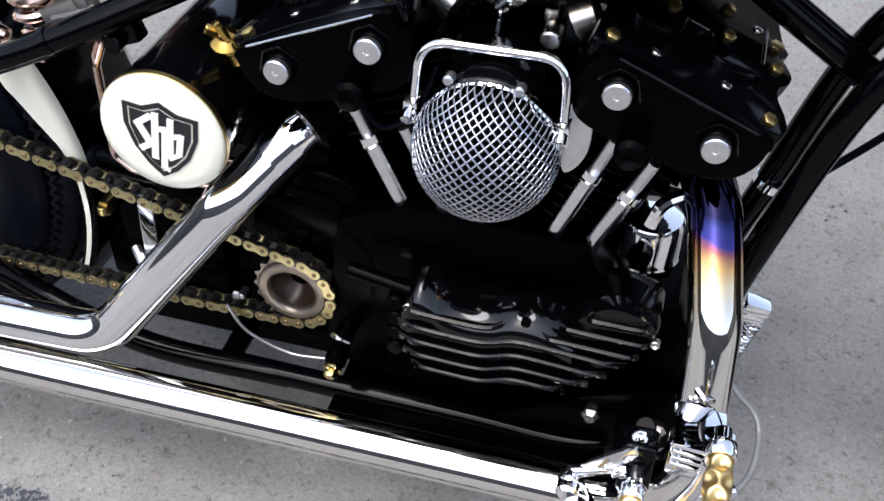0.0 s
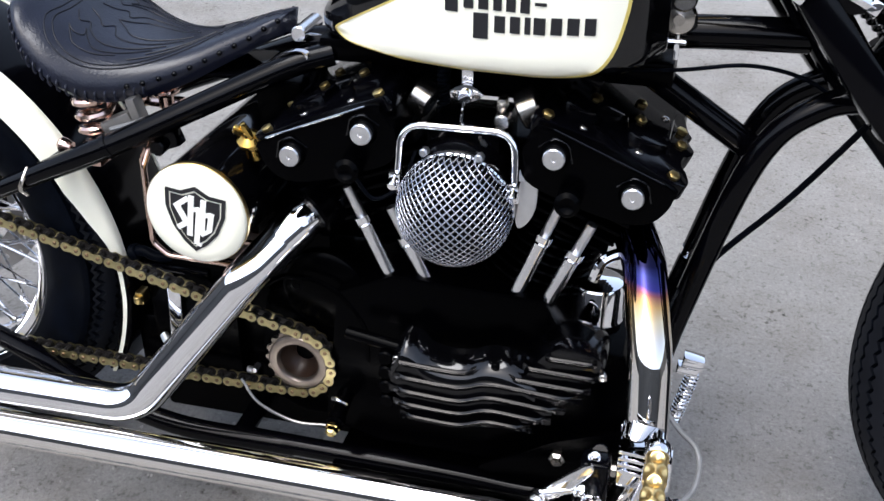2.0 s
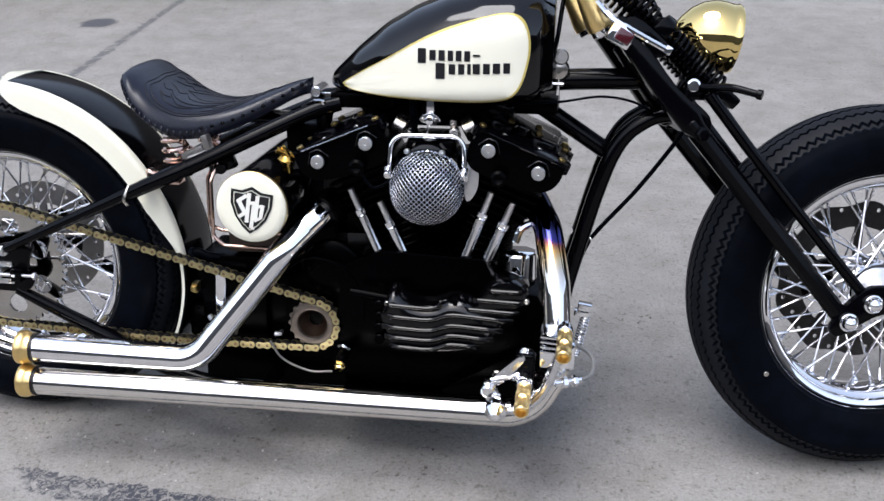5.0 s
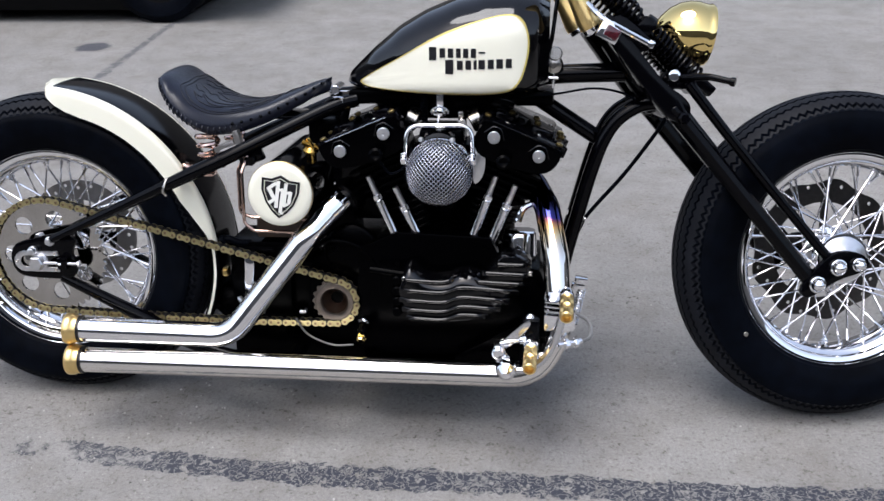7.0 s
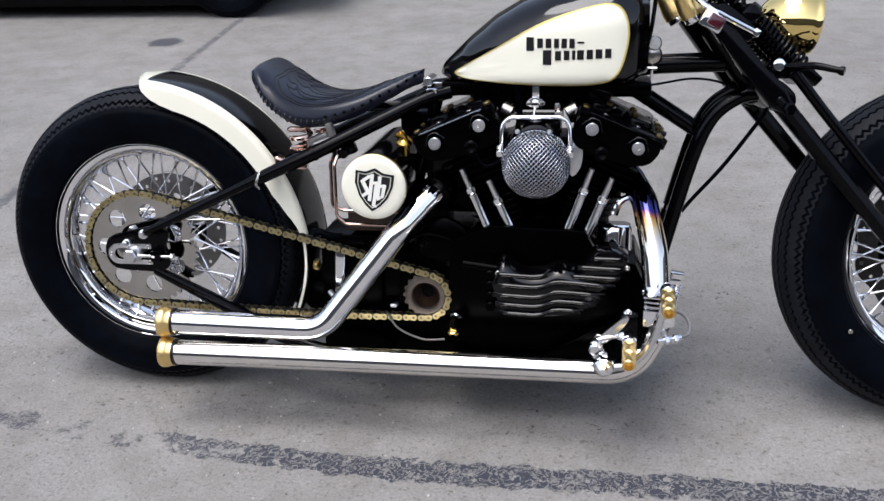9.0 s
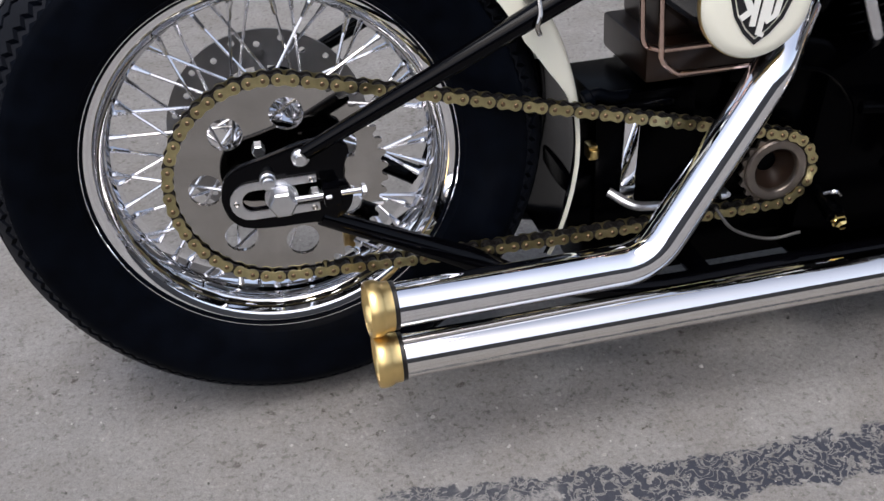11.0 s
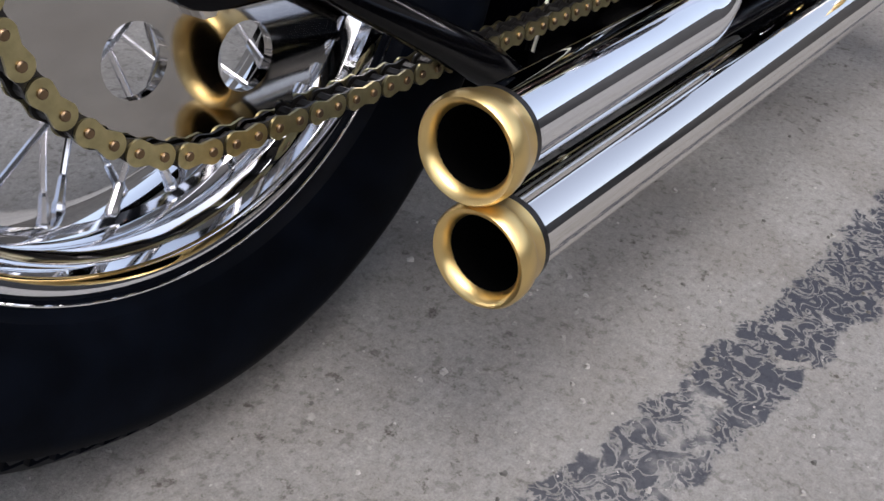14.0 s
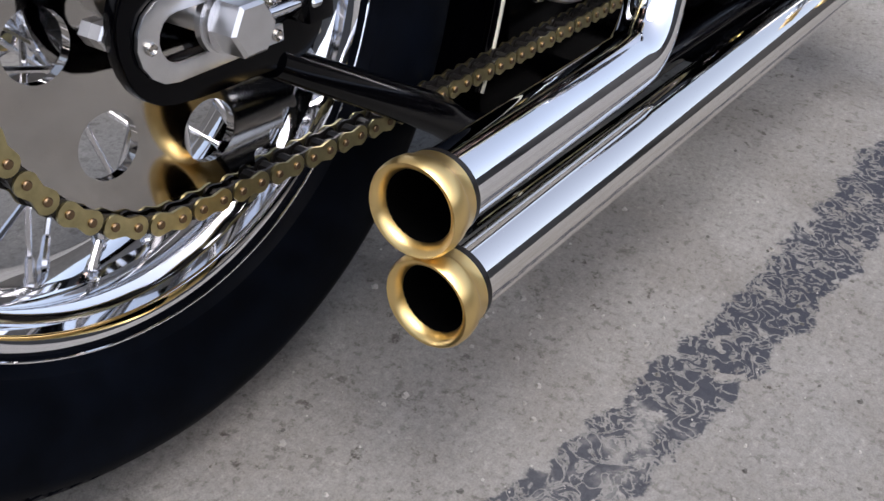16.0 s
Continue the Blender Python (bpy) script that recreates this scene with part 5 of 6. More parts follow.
part("filter_cap", moved(lathe([(0.066, 0), (0.066, 0.0345), (0.068, 0.0360), (0.071, 0.0350), (0.113, 0.0345), (0.118, 0.0315), (0.1195, 0.026), (0.1195, 0)], 44), pose(0.987, -0.024, 0.264, 90, 0, 0)), M_CHROME, filt, "smooth chrome cap")
part("filter_elbow", tube(smooth_path([(0.985, -0.09, 0.42), (0.995, -0.085, 0.445), (1.02, -0.07, 0.452), (1.03, -0.05, 0.44)]), 0.007, 10), M_CHROME, filt)
part("engine_plate", plate(rounded([(0.86, 0.125), (1.02, 0.125), (1.06, 0.16), (1.045, 0.22), (0.97, 0.20), (0.92, 0.170)], 4), -0.122, -0.112, 0.002), M_ENGINE, engine, "black front engine plate")
for x, z in ((0.962, 0.172), (1.035, 0.17)):
    part("plate_nut", turned((x, -0.121, z), (x, -1, z), [(0, 0), (0, 0.011), (0.008, 0.011), (0.010, 0.008), (0.014, 0.006), (0.014, 0)], 6), M_STEEL, engine)
part("rear_mount", plate(rounded([(0.605, 0.50), (0.635, 0.60), (0.66, 0.61), (0.665, 0.52), (0.64, 0.45)], 4), -0.06, -0.05, 0.002), M_FRAME, engine)
for x, y, z in ((0.712, -0.155, 0.562), (0.955, -0.155, 0.552)):
    part("spark_plug", turned((x, -0.09, z - 0.006), (x + 0.004, -0.2, z + 0.01), [(0, 0), (0, 0.012), (0.05, 0.012), (0.075, 0.014), (0.090, 0.014), (0.093, 0.009), (0.088, 0.0)], 18), M_ENGINE, engine, "black plug cap")
part("plug_wire", tube(smooth_path([(0.720, -0.165, 0.556), (0.74, -0.16, 0.53), (0.765, -0.14, 0.54), (0.775, -0.11, 0.57)]), 0.0024, 8), M_RUBBER, engine)

# ---- air cleaner ----
DOME = Vector((0.837, -0.170, 0.538))
carb = part("carburettor", join(block((0.836, -0.085, 0.575), (0.085, 0.11, 0.075), 0.010), moved(lathe([(-0.17, 0), (-0.17, 0.050), (-0.165, 0.054), (-0.135, 0.054), (-0.13, 0.030), (-0.06, 0.028), (-0.06, 0)], 40), pose(DOME.x, 0, DOME.z + 0.012))), M_ENGINE, engine, "black carburettor")
part("carburettor_bowl", moved(lathe([(-0.168, 0), (-0.168, 0.030), (-0.164, 0.042), (-0.150, 0.047), (-0.12, 0.047), (-0.12, 0)], 48), pose(DOME.x - 0.002, 0, DOME.z + 0.030)), M_COVER, carb, "round glossy black housing")
air = part("air_cleaner", moved(lathe([(-0.160, 0.0), (-0.160, 0.062), (-0.165, 0.0645), (-0.174, 0.0645), (-0.176, 0.0630), (-0.172, 0.060), (-0.168, 0.0)], 64), pose(DOME.x, 0, DOME.z)), M_CHROME, engine, "bright domed mesh air cleaner")


def dome_point(u, v):
    """On the bowl of the air cleaner, for u and v from -1 to 1 over its disc."""
    r = min(math.hypot(u, v), 1.0)
    if r > 1e-6:
        k = 0.55 + 0.45 * math.sin(r * math.pi / 2) / r
        u, v = u * k, v * k
        r = min(r * k, 1.0)
    return Vector((DOME.x + 0.0640 * u, -0.172 - 0.062 * math.sqrt(1 - r * r) ** 0.9, DOME.z + 0.0640 * v))


def mesh_wires():
    n, wires = 12, []
    for way in (0, 1):
        for i in range(-n, n + 1):
            c = i / (n + 0.3)
            half = math.sqrt(max(0, 1 - c * c))
            m = max(8, int(40 * half))
            pts = []
            for k in range(m + 1):
                s = half * math.sin(math.pi * (k / m - 0.5))
                p, q = (c, s) if way == 0 else (s, c)
                w = dome_point((p - q) * 0.7071, (p + q) * 0.7071)
                lift = 0.00025 * math.sin(math.pi * (s * (n + 0.3) + i + way))
                pts.append(w + (w - Vector((DOME.x, -0.172, DOME.z))).normalized() * lift)
            wires.append(tube(pts, 0.00112, 6))
    return wires


part("mesh_dome", join(*mesh_wires()), M_WIRE, air, "woven steel wire dome", angle=70)
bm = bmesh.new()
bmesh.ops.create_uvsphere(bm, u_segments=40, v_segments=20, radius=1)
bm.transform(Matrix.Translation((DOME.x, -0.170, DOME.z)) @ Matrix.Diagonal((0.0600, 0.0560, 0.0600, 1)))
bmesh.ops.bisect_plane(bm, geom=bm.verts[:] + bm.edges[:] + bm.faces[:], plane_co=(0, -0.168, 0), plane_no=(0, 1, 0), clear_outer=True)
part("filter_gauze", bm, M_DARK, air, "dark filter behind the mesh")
loop = part("guard_bar", tube(bent([(0.770, -0.166, 0.571), (0.773, -0.158, 0.623), (0.897, -0.156, 0.624), (0.900, -0.166, 0.573)], 0.030), 0.0042, 14), M_CHROME, air, "chrome guard bar over the air cleaner")
for x in (0.769, 0.900):
    part("bar_clamp", join(block((x, -0.166, 0.562), (0.013, 0.020, 0.022), 0.003), rod((x, -0.170, 0.566), (x, -0.186, 0.560), 0.0055, n=14)), M_CHROME, loop)
part("clamp_tab", plate(rounded([(0.900, 0.575), (0.914, 0.578), (0.922, 0.566), (0.921, 0.535), (0.910, 0.514), (0.900, 0.516)], 4), -0.152, -0.148, 0.001), M_ALU, loop)
for x in (0.802, 0.862):
    part("dome_screw", turned((x, -0.165, 0.598), (x, -0.20, 0.604), [(0, 0), (0, 0.0045), (0.012, 0.0045), (0.014, 0.003), (0.014, 0)], 12), M_ALU, air)
choke = part("choke_plate", join(plate(rounded([(0.813, 0.644), (0.832, 0.655), (0.851, 0.644), (0.832, 0.633)], 4), -0.136, -0.131, 0.001), rod((0.832, -0.125, 0.644), (0.832, -0.146, 0.642), 0.008, n=16)), M_CHROME, engine, "chrome diamond choke plate")
choke.matrix_basis = Matrix.Translation((-0.002, 0.038, -0.004))
part("choke_tab", block((0.832, -0.128, 0.664), (0.013, 0.005, 0.024), 0.001), M_CHROME_SOFT, choke)
part("choke_rod", rod((0.832, -0.143, 0.642), (0.828, -0.150, 0.606), 0.0022, n=8), M_CHROME, choke)
for x in (0.8195, 0.8445):
    part("choke_screw", rod((x, -0.134, 0.644), (x, -0.139, 0.643), 0.0035, n=10), M_STEEL, choke)
for x, dx in ((0.775, -0.03), (0.898, 0.03)):
    part("intake_band", turned((x, -0.075, 0.622), (x + dx, -0.070, 0.637), [(-0.012, 0), (-0.012, 0.020), (-0.010, 0.022), (0.010, 0.022), (0.012, 0.020), (0.012, 0)], 28), M_STEEL, engine, "bright intake band")
hose = part("throttle_hose", rod((0.795, -0.06, 0.60), (0.795, -0.06, 0.68), 0.005, n=10), M_RUBBER, engine, "black ribbed hose")
spring("hose_coil", (0.795, -0.06, 0.60), (0.795, -0.06, 0.68), 0.006, 0.006, 0.0022, 14, M_RUBBER, "", hose)
part("idle_screw", join(rod((0.876, -0.11, 0.625), (0.876, -0.128, 0.622), 0.009, n=16), block((0.872, -0.10, 0.635), (0.010, 0.02, 0.014), 0.002)), M_STEEL, engine)
# black blocks added to fill gaps with the dark of hidden parts and shade
for k, (x, y, z, sx, sz) in enumerate(((0.835, 0.01, 0.645, 0.20, 0.06), (0.835, 0.03, 0.48, 0.16, 0.16), (0.60, -0.02, 0.40, 0.10, 0.10), (0.66, 0.02, 0.46, 0.08, 0.12), (0.70, 0.0, 0.66, 0.12, 0.03), (0.98, 0.02, 0.655, 0.14, 0.03), (0.585, 0.0, 0.585, 0.06, 0.06), (0.515, 0.0, 0.255, 0.075, 0.24), (0.535, 0.0, 0.152, 0.330, 0.130), (0.80, 0.0, 0.135, 0.36, 0.05))):
    part("engine_block", block((x, y, z), (sx, 0.10, sz), 0.008), M_ENGINE, engine)

# ---- battery box, chain roller and small parts behind the stay ----
box = part("battery_box", join(block((0.448, 0.0, 0.268), (0.130, 0.13, 0.185), 0.008), block((0.376, 0.0, 0.212), (0.050, 0.11, 0.085), 0.006)), M_ENGINE, bike, "black box behind the chain")
part("oil_tray", join(block((0.520, 0.01, 0.392), (0.150, 0.150, 0.046), 0.006), block((0.494, 0.02, 0.460), (0.050, 0.12, 0.100), 0.010)), M_RUST, bike, "oily dark brown tray under the drum")
part("breather_hose", join(tube(smooth_path([(0.374, -0.066, 0.362), (0.385, -0.066, 0.366), (0.405, -0.064, 0.358), (0.44, -0.05, 0.352)]), 0.0075, 12), rod((0.368, -0.066, 0.360), (0.378, -0.066, 0.364), 0.0115, n=14)), M_RUBBER, bike, "black hose end")
part("box_clip", block((0.425, -0.070, 0.275), (0.020, 0.008, 0.120), 0.002, (0, 3, 0)), M_CHROME, box, "chrome clip")
part("box_strap", block((0.430, -0.069, 0.345), (0.10, 0.006, 0.010), 0.002), M_FRAME, box)
part("relay", join(block((0.376, -0.070, 0.296), (0.012, 0.02, 0.020), 0.003), rod((0.376, -0.082, 0.291), (0.376, -0.082, 0.302), 0.006, n=14)), M_BRASS_DARK, bike)
part("brake_hose", tube(smooth_path([(0.40, -0.07, 0.235), (0.425, -0.09, 0.222), (0.46, -0.09, 0.215)]), 0.006, 10), M_ALU, bike)
part("regulator", join(*[block((0.500, 0.02, 0.345 + 0.012 * k), (0.09, 0.10, 0.004), 0.001) for k in range(4)]), M_FRAME, bike)
part("tool_bracket", join(block((0.452, -0.09, 0.548), (0.05, 0.02, 0.03), 0.004, (0, -20, 0)), rod((0.455, -0.112, 0.542), (0.455, -0.098, 0.542), 0.010, n=14)), M_FRAME, bike)
stand = part("side_stand", tube(bent([(0.80, 0.105, 0.115), (0.80, 0.20, 0.075), (0.79, 0.285, 0.056)], 0.03), 0.011, 12), M_FRAME, bike, "black side stand")

# ---- springer fork ----
fork = part("fork", join(plate(rounded([(1.135, 0.790), (1.160, 0.814), (1.210, 0.778), (1.225, 0.756), (1.192, 0.748)], 4), -0.088, 0.088, 0.005),
                         plate(rounded([(1.236, 0.655), (1.256, 0.680), (1.298, 0.650), (1.294, 0.618), (1.262, 0.620)], 4), -0.088, 0.088, 0.005)), M_FRAME, bike, "black springer fork")
fork.matrix_basis = TURN
for s in (-1, 1):
    y = 0.100 * s
    leg = part("rear_leg", rod((1.257, y, 0.644), (1.560, y, 0.290), 0.0180, 0.0160, n=10), M_FRAME, fork, "thick black fork leg", angle=25)
    beam = bevelled(plate([(1.140, 0.796), (1.164, 0.816), (1.262, 0.697), (1.298, 0.664), (1.312, 0.636), (1.318, 0.618), (1.300, 0.610), (1.272, 0.626), (1.240, 0.664), (1.196, 0.722)], y - 0.016, y + 0.016), 0.006, 2)
    beam.transform(Matrix.Translation((-0.028, 0, 0.001)))
    part("leg_beam", beam, M_FRAME, leg)
    part("leg_bolt", turned((1.277, y + 0.014 * s, 0.624), (1.277, y + s, 0.624), [(0, 0), (0, 0.0125), (0.012, 0.012), (0.016, 0.008), (0.016, 0)], 6), M_FRAME, leg)
    thin = tube(smooth_path([(1.290, y, 0.688), (1.365, y, 0.596), (1.488, y * 1.02, 0.452), (1.592, y * 1.02, 0.335)]), lambda f: 0.0105 - 0.001 * f, 16)
    part("front_leg", thin, M_FRAME, fork, "slim black fork leg")
    rocker = part("rocker", plate(rounded([(x - 0.020, z + 0.005) for x, z in ((1.560, 0.268), (1.545, 0.290), (1.600, 0.352), (1.650, 0.356), (1.676, 0.338), (1.665, 0.318), (1.615, 0.300))], 4), y * 1.10 - 0.007, y * 1.10 + 0.007, 0.002), M_FRAME, fork, "black axle rocker")
    for x, z, r in ((1.553, 0.300, 0.0165), (1.593, 0.333, 0.0165), (1.633, 0.338, 0.0135)):
        part("acorn_nut", turned((x, y * 1.16, z), (x, y * 1.16 + s, z), [(0, 0), (0, r), (0.008, r), (0.009, r * 0.85), (0.018, r * 0.72), (0.024, r * 0.40), (0.026, 0)], 24), M_CHROME, rocker, "chrome acorn nut")
    part("spring_rod", rod((1.335, 0.038 * s, 0.680), (1.135, 0.038 * s, 0.870), 0.008, n=12), M_FRAME, fork)
    spring("fork_spring", (1.320, 0.038 * s, 0.695), (1.232, 0.038 * s, 0.778), 0.0235, 0.0235, 0.0034, 12, M_FRAME, "black lower fork spring", fork)
    spring("upper_spring", (1.200, 0.038 * s, 0.808), (1.125, 0.038 * s, 0.880), 0.0225, 0.0225, 0.0034, 9, M_FRAME, "black upper fork spring", fork)
    part("spring_seat", turned((1.226, 0.038 * s, 0.784), (1.20, 0.038 * s, 0.808), [(0, 0), (0, 0.028), (0.004, 0.030), (0.020, 0.028), (0.022, 0)], 24), M_FRAME, fork)
    part("perch_nut", turned((1.328, 0.058 * s, 0.688), (1.31, 0.058 * s, 0.704), [(0, 0), (0, 0.011), (0.012, 0.011), (0.014, 0.008), (0.014, 0)], 6), M_CHROME, fork)
    riser = part("riser", tube(smooth_path([(1.046, 0.075 * s, 0.915), (1.068, 0.072 * s, 0.870), (1.086, 0.070 * s, 0.835), (1.110, 0.066 * s, 0.796)]), lambda f: 0.024 - 0.008 * math.sin(math.pi * min(1, f * 1.1)), 20), M_BRASS, fork, "cast brass handlebar riser")
    part("riser_clamp", turned((1.102, 0.068 * s, 0.809), (1.120, 0.064 * s, 0.777), [(0, 0), (0, 0.019), (0.003, 0.021), (0.026, 0.021), (0.028, 0.018), (0.028, 0)], 24), M_CHROME, riser)
part("spring_perch", block((1.330, 0, 0.682), (0.040, 0.160, 0.022), 0.005, (0, 42, 0)), M_FRAME, fork)
part("perch_crown", block((1.215, 0, 0.795), (0.030, 0.150, 0.028), 0.005, (0, 42, 0)), M_FRAME, fork)
part("link_rod", join(tube(smooth_path([(1.098, -0.085, 0.836), (1.117, -0.112, 0.811), (1.155, -0.122, 0.7875), (1.210, -0.122, 0.759)]), 0.0052, 10), block((1.210, -0.116, 0.760), (0.012, 0.022, 0.014), 0.002, (0, 30, 0))), M_CHROME, fork, "chrome link rod")
part("tail_lens", block((1.136, -0.124, 0.781), (0.028, 0.012, 0.022), 0.004, (0, 30, 0)), material("dark_red_lens", (0.05, 0.006, 0.010), 0.15, coat=0.5), fork, "small dark red lens in a chrome clamp")
part("lens_frame", block((1.133, -0.119, 0.784), (0.042, 0.012, 0.036), 0.004, (0, 30, 0)), M_CHROME, fork)
part("cable", tube(smooth_path([(1.294, 0.050, 0.630), (1.266, 0.048, 0.582), (1.204, 0.045, 0.4935), (1.1385, 0.042, 0.4145), (1.116, 0.040, 0.378), (1.092, 0.038, 0.31)]), 0.0042, 10), M_RUBBER, bike, "black cable")
part("cable_clamp", join(moved(lathe([(-0.005, 0.0145), (-0.005, 0.0185), (0.005, 0.0185), (0.005, 0.0145)], 24), aim((1.104, 0.046, 0.405), (1.116, 0.046, 0.450))), rod((1.120, 0.044, 0.398), (1.128, 0.040, 0.393), 0.006, n=12)), M_CHROME, bike, "chrome cable clamp")
AXLE = TURN.inverted() @ FRONT
front_axle = part("front_axle", rod((AXLE.x, -0.125, AXLE.z), (AXLE.x, 0.125, AXLE.z), 0.010, n=20), M_CHROME, fork)

# headlight
lamp = part("headlight", turned((1.272, 0, 0.793), (1.384, -0.004, 0.776), [(k * 1.02, r * 1.05) for k, r in [(0, 0), (0.002, 0.008), (0.010, 0.0225), (0.025, 0.0395), (0.042, 0.0510), (0.060, 0.0570), (0.075, 0.0585), (0.090, 0.0570), (0.098, 0.0560), (0.102, 0.0580), (0.107, 0.0560), (0.106, 0.0)]], 56), M_BRASS_MIRROR, bike, "polished brass bullet headlight", angle=50)
lamp.matrix_basis = TURN @ Matrix.Translation((-0.026, 0, 0.002))
part("lamp_lens", turned((1.272, 0, 0.793), (1.384, -0.004, 0.776), [(0.108, 0.055), (0.113, 0.046), (0.117, 0.025), (0.118, 0)], 40), material("lamp_glass", (0.6, 0.6, 0.6), 0.05, coat=0.5), lamp)
part("lamp_mount", join(rod((1.325, -0.01, 0.716), (1.315, 0, 0.690), 0.010, n=14), block((1.305, 0, 0.698), (0.03, 0.03, 0.05), 0.004, (0, 30, 0))), M_FRAME, lamp)
part("lamp_wire", tube(smooth_path([(1.262, 0.02, 0.80), (1.245, 0.025, 0.835), (1.22, 0.03, 0.875)]), 0.0034, 8), M_RUBBER, lamp)
lever = part("brake_lever", join(tube(smooth_path([(1.308, -0.06, 0.705), (1.335, -0.085, 0.704), (1.365, -0.115, 0.706), (1.400, -0.14, 0.698)]), lambda f: 0.009 - 0.003 * f, 12), rod((1.400, -0.14, 0.698), (1.408, -0.145, 0.696), 0.0085, n=12),
                               block((1.318, -0.065, 0.695), (0.035, 0.025, 0.025), 0.004)), M_FRAME, bike, "black lever pointing forward")
lever.matrix_basis = TURN @ Matrix.Translation((-0.044, 0, -0.006))
part("lever_pivot", turned((1.312, -0.075, 0.708), (1.312, -1, 0.75), [(0, 0), (0, 0.011), (0.006, 0.011), (0.007, 0.007), (0.005, 0.0)], 18), M_CHROME, lever)
ign = part("ignition_switch", join(turned((1.052, -0.012, 0.724), (1.052, -1, 0.75), [(0, 0), (0, 0.018), (0.012, 0.019), (0.018, 0.016), (0.020, 0.006), (0.024, 0.006), (0.024, 0)], 24), rod((1.055, -0.015, 0.745), (1.055, -0.035, 0.748), 0.014, n=20)), M_STEEL, bike, "round bright ignition switch")
part("switch_stem", join(rod((1.052, -0.03, 0.708), (1.052, -0.03, 0.680), 0.003, n=8), rod((1.040, -0.03, 0.700), (1.062, -0.03, 0.700), 0.0035, n=8)), M_CHROME, ign)
part("throttle_cable", tube(smooth_path([(0.99, -0.03, 0.662), (1.06, -0.03, 0.669), (1.13, -0.03, 0.680), (1.19, -0.03, 0.670), (1.24, -0.03, 0.640)]), 0.0024, 8), M_RUBBER, bike)
part("tank_strap", tube(smooth_path([(1.028, -0.06, 0.70), (1.046, -0.055, 0.77), (1.055, -0.04, 0.84), (1.062, -0.03, 0.885)]), 0.004, 8), M_FRAME, bike)

# ---- forward foot controls ----
control = part("foot_control", bevelled(block((1.014, -0.214, 0.228), (0.034, 0.030, 0.070), 0.006), 0.001), M_FRAME, bike, "black and chrome forward foot control")
control.matrix_basis = Matrix.Translation((0.007, 0, 0.004))
part("control_arm", join(block((1.005, -0.165, 0.150), (0.03, 0.10, 0.03), 0.004), rod((1.016, -0.19, 0.25), (1.018, -0.12, 0.17), 0.011, n=14)), M_FRAME, control)
part("control_nut", turned((1.012, -0.214, 0.260), (1.010, -0.24, 0.30), [(0, 0), (0, 0.0075), (0.006, 0.0075), (0.007, 0.006), (0.006, 0.0035), (0.003, 0)], 12), M_CHROME_SOFT, control)
cyl = part("master_cylinder", block((1.056, -0.228, 0.256), (0.060, 0.034, 0.046), 0.006), M_CHROME, control, "finned chrome master cylinder")
cyl.matrix_basis = Matrix.Translation((0.012, 0.006, 0.012))
for k in range(4):
    part("fin", block((1.050, -0.236, 0.297 - 0.0090 * k), (0.046, 0.054, 0.0048), 0.0018, (0, 5, 0)), M_CHROME, cyl)
part("lid_bolt", turned((1.030, -0.205, 0.284), (1.030, -0.205, 0.31), [(0, 0), (0, 0.0055), (0.005, 0.0055), (0.006, 0.0045), (0.005, 0.0025), (0.003, 0)], 12), M_CHROME_SOFT, cyl)
part("plunger", rod((1.0, -0.225, 0.222), (0.952, -0.236, 0.214), 0.0050, n=14), M_CHROME, control)
part("plunger_boot", turned((1.004, -0.224, 0.222), (0.952, -0.236, 0.214), [(0, 0), (0, 0.010), (0.006, 0.0105), (0.008, 0.008), (0.012, 0.0095), (0.014, 0.006), (0.014, 0)], 18), M_CHROME, control)
arm = part("shift_arm", plate(rounded([(0.944, 0.213), (0.953, 0.219), (0.963, 0.212), (0.972, 0.192), (0.982, 0.176), (0.972, 0.166), (0.956, 0.172), (0.945, 0.192)], 5), -0.246, -0.234, 0.003), M_CHROME, control, "chrome lever arm")
part("knuckle", turned((0.953, -0.226, 0.204), (0.953, -0.262, 0.202), [(0, 0), (0, 0.0105), (0.004, 0.012), (0.028, 0.012), (0.032, 0.009), (0.032, 0)], 20), M_CHROME, arm)
part("upper_strut", plate(rounded([(0.955, 0.214), (1.000, 0.258), (1.012, 0.262), (1.010, 0.248), (0.975, 0.208), (0.960, 0.204)], 3), -0.232, -0.226, 0.0015), M_CHROME_SOFT, control, "brushed strut")
part("pivot_dome", turned((0.969, -0.246, 0.180), (0.969, -0.355, 0.166), [(0, 0), (0, 0.018), (0.022, 0.0205), (0.032, 0.019), (0.042, 0.013), (0.048, 0.007), (0.048, 0)], 10), M_CHROME, control, "faceted chrome pivot cap", angle=20)
part("arm_link", tube(smooth_path([(0.975, -0.262, 0.172), (1.010, -0.262, 0.176), (1.045, -0.262, 0.205), (1.068, -0.262, 0.262), (1.074, -0.262, 0.305)]), 0.0075, 12), M_CHROME_SOFT, control, "brushed arm of the pedal")


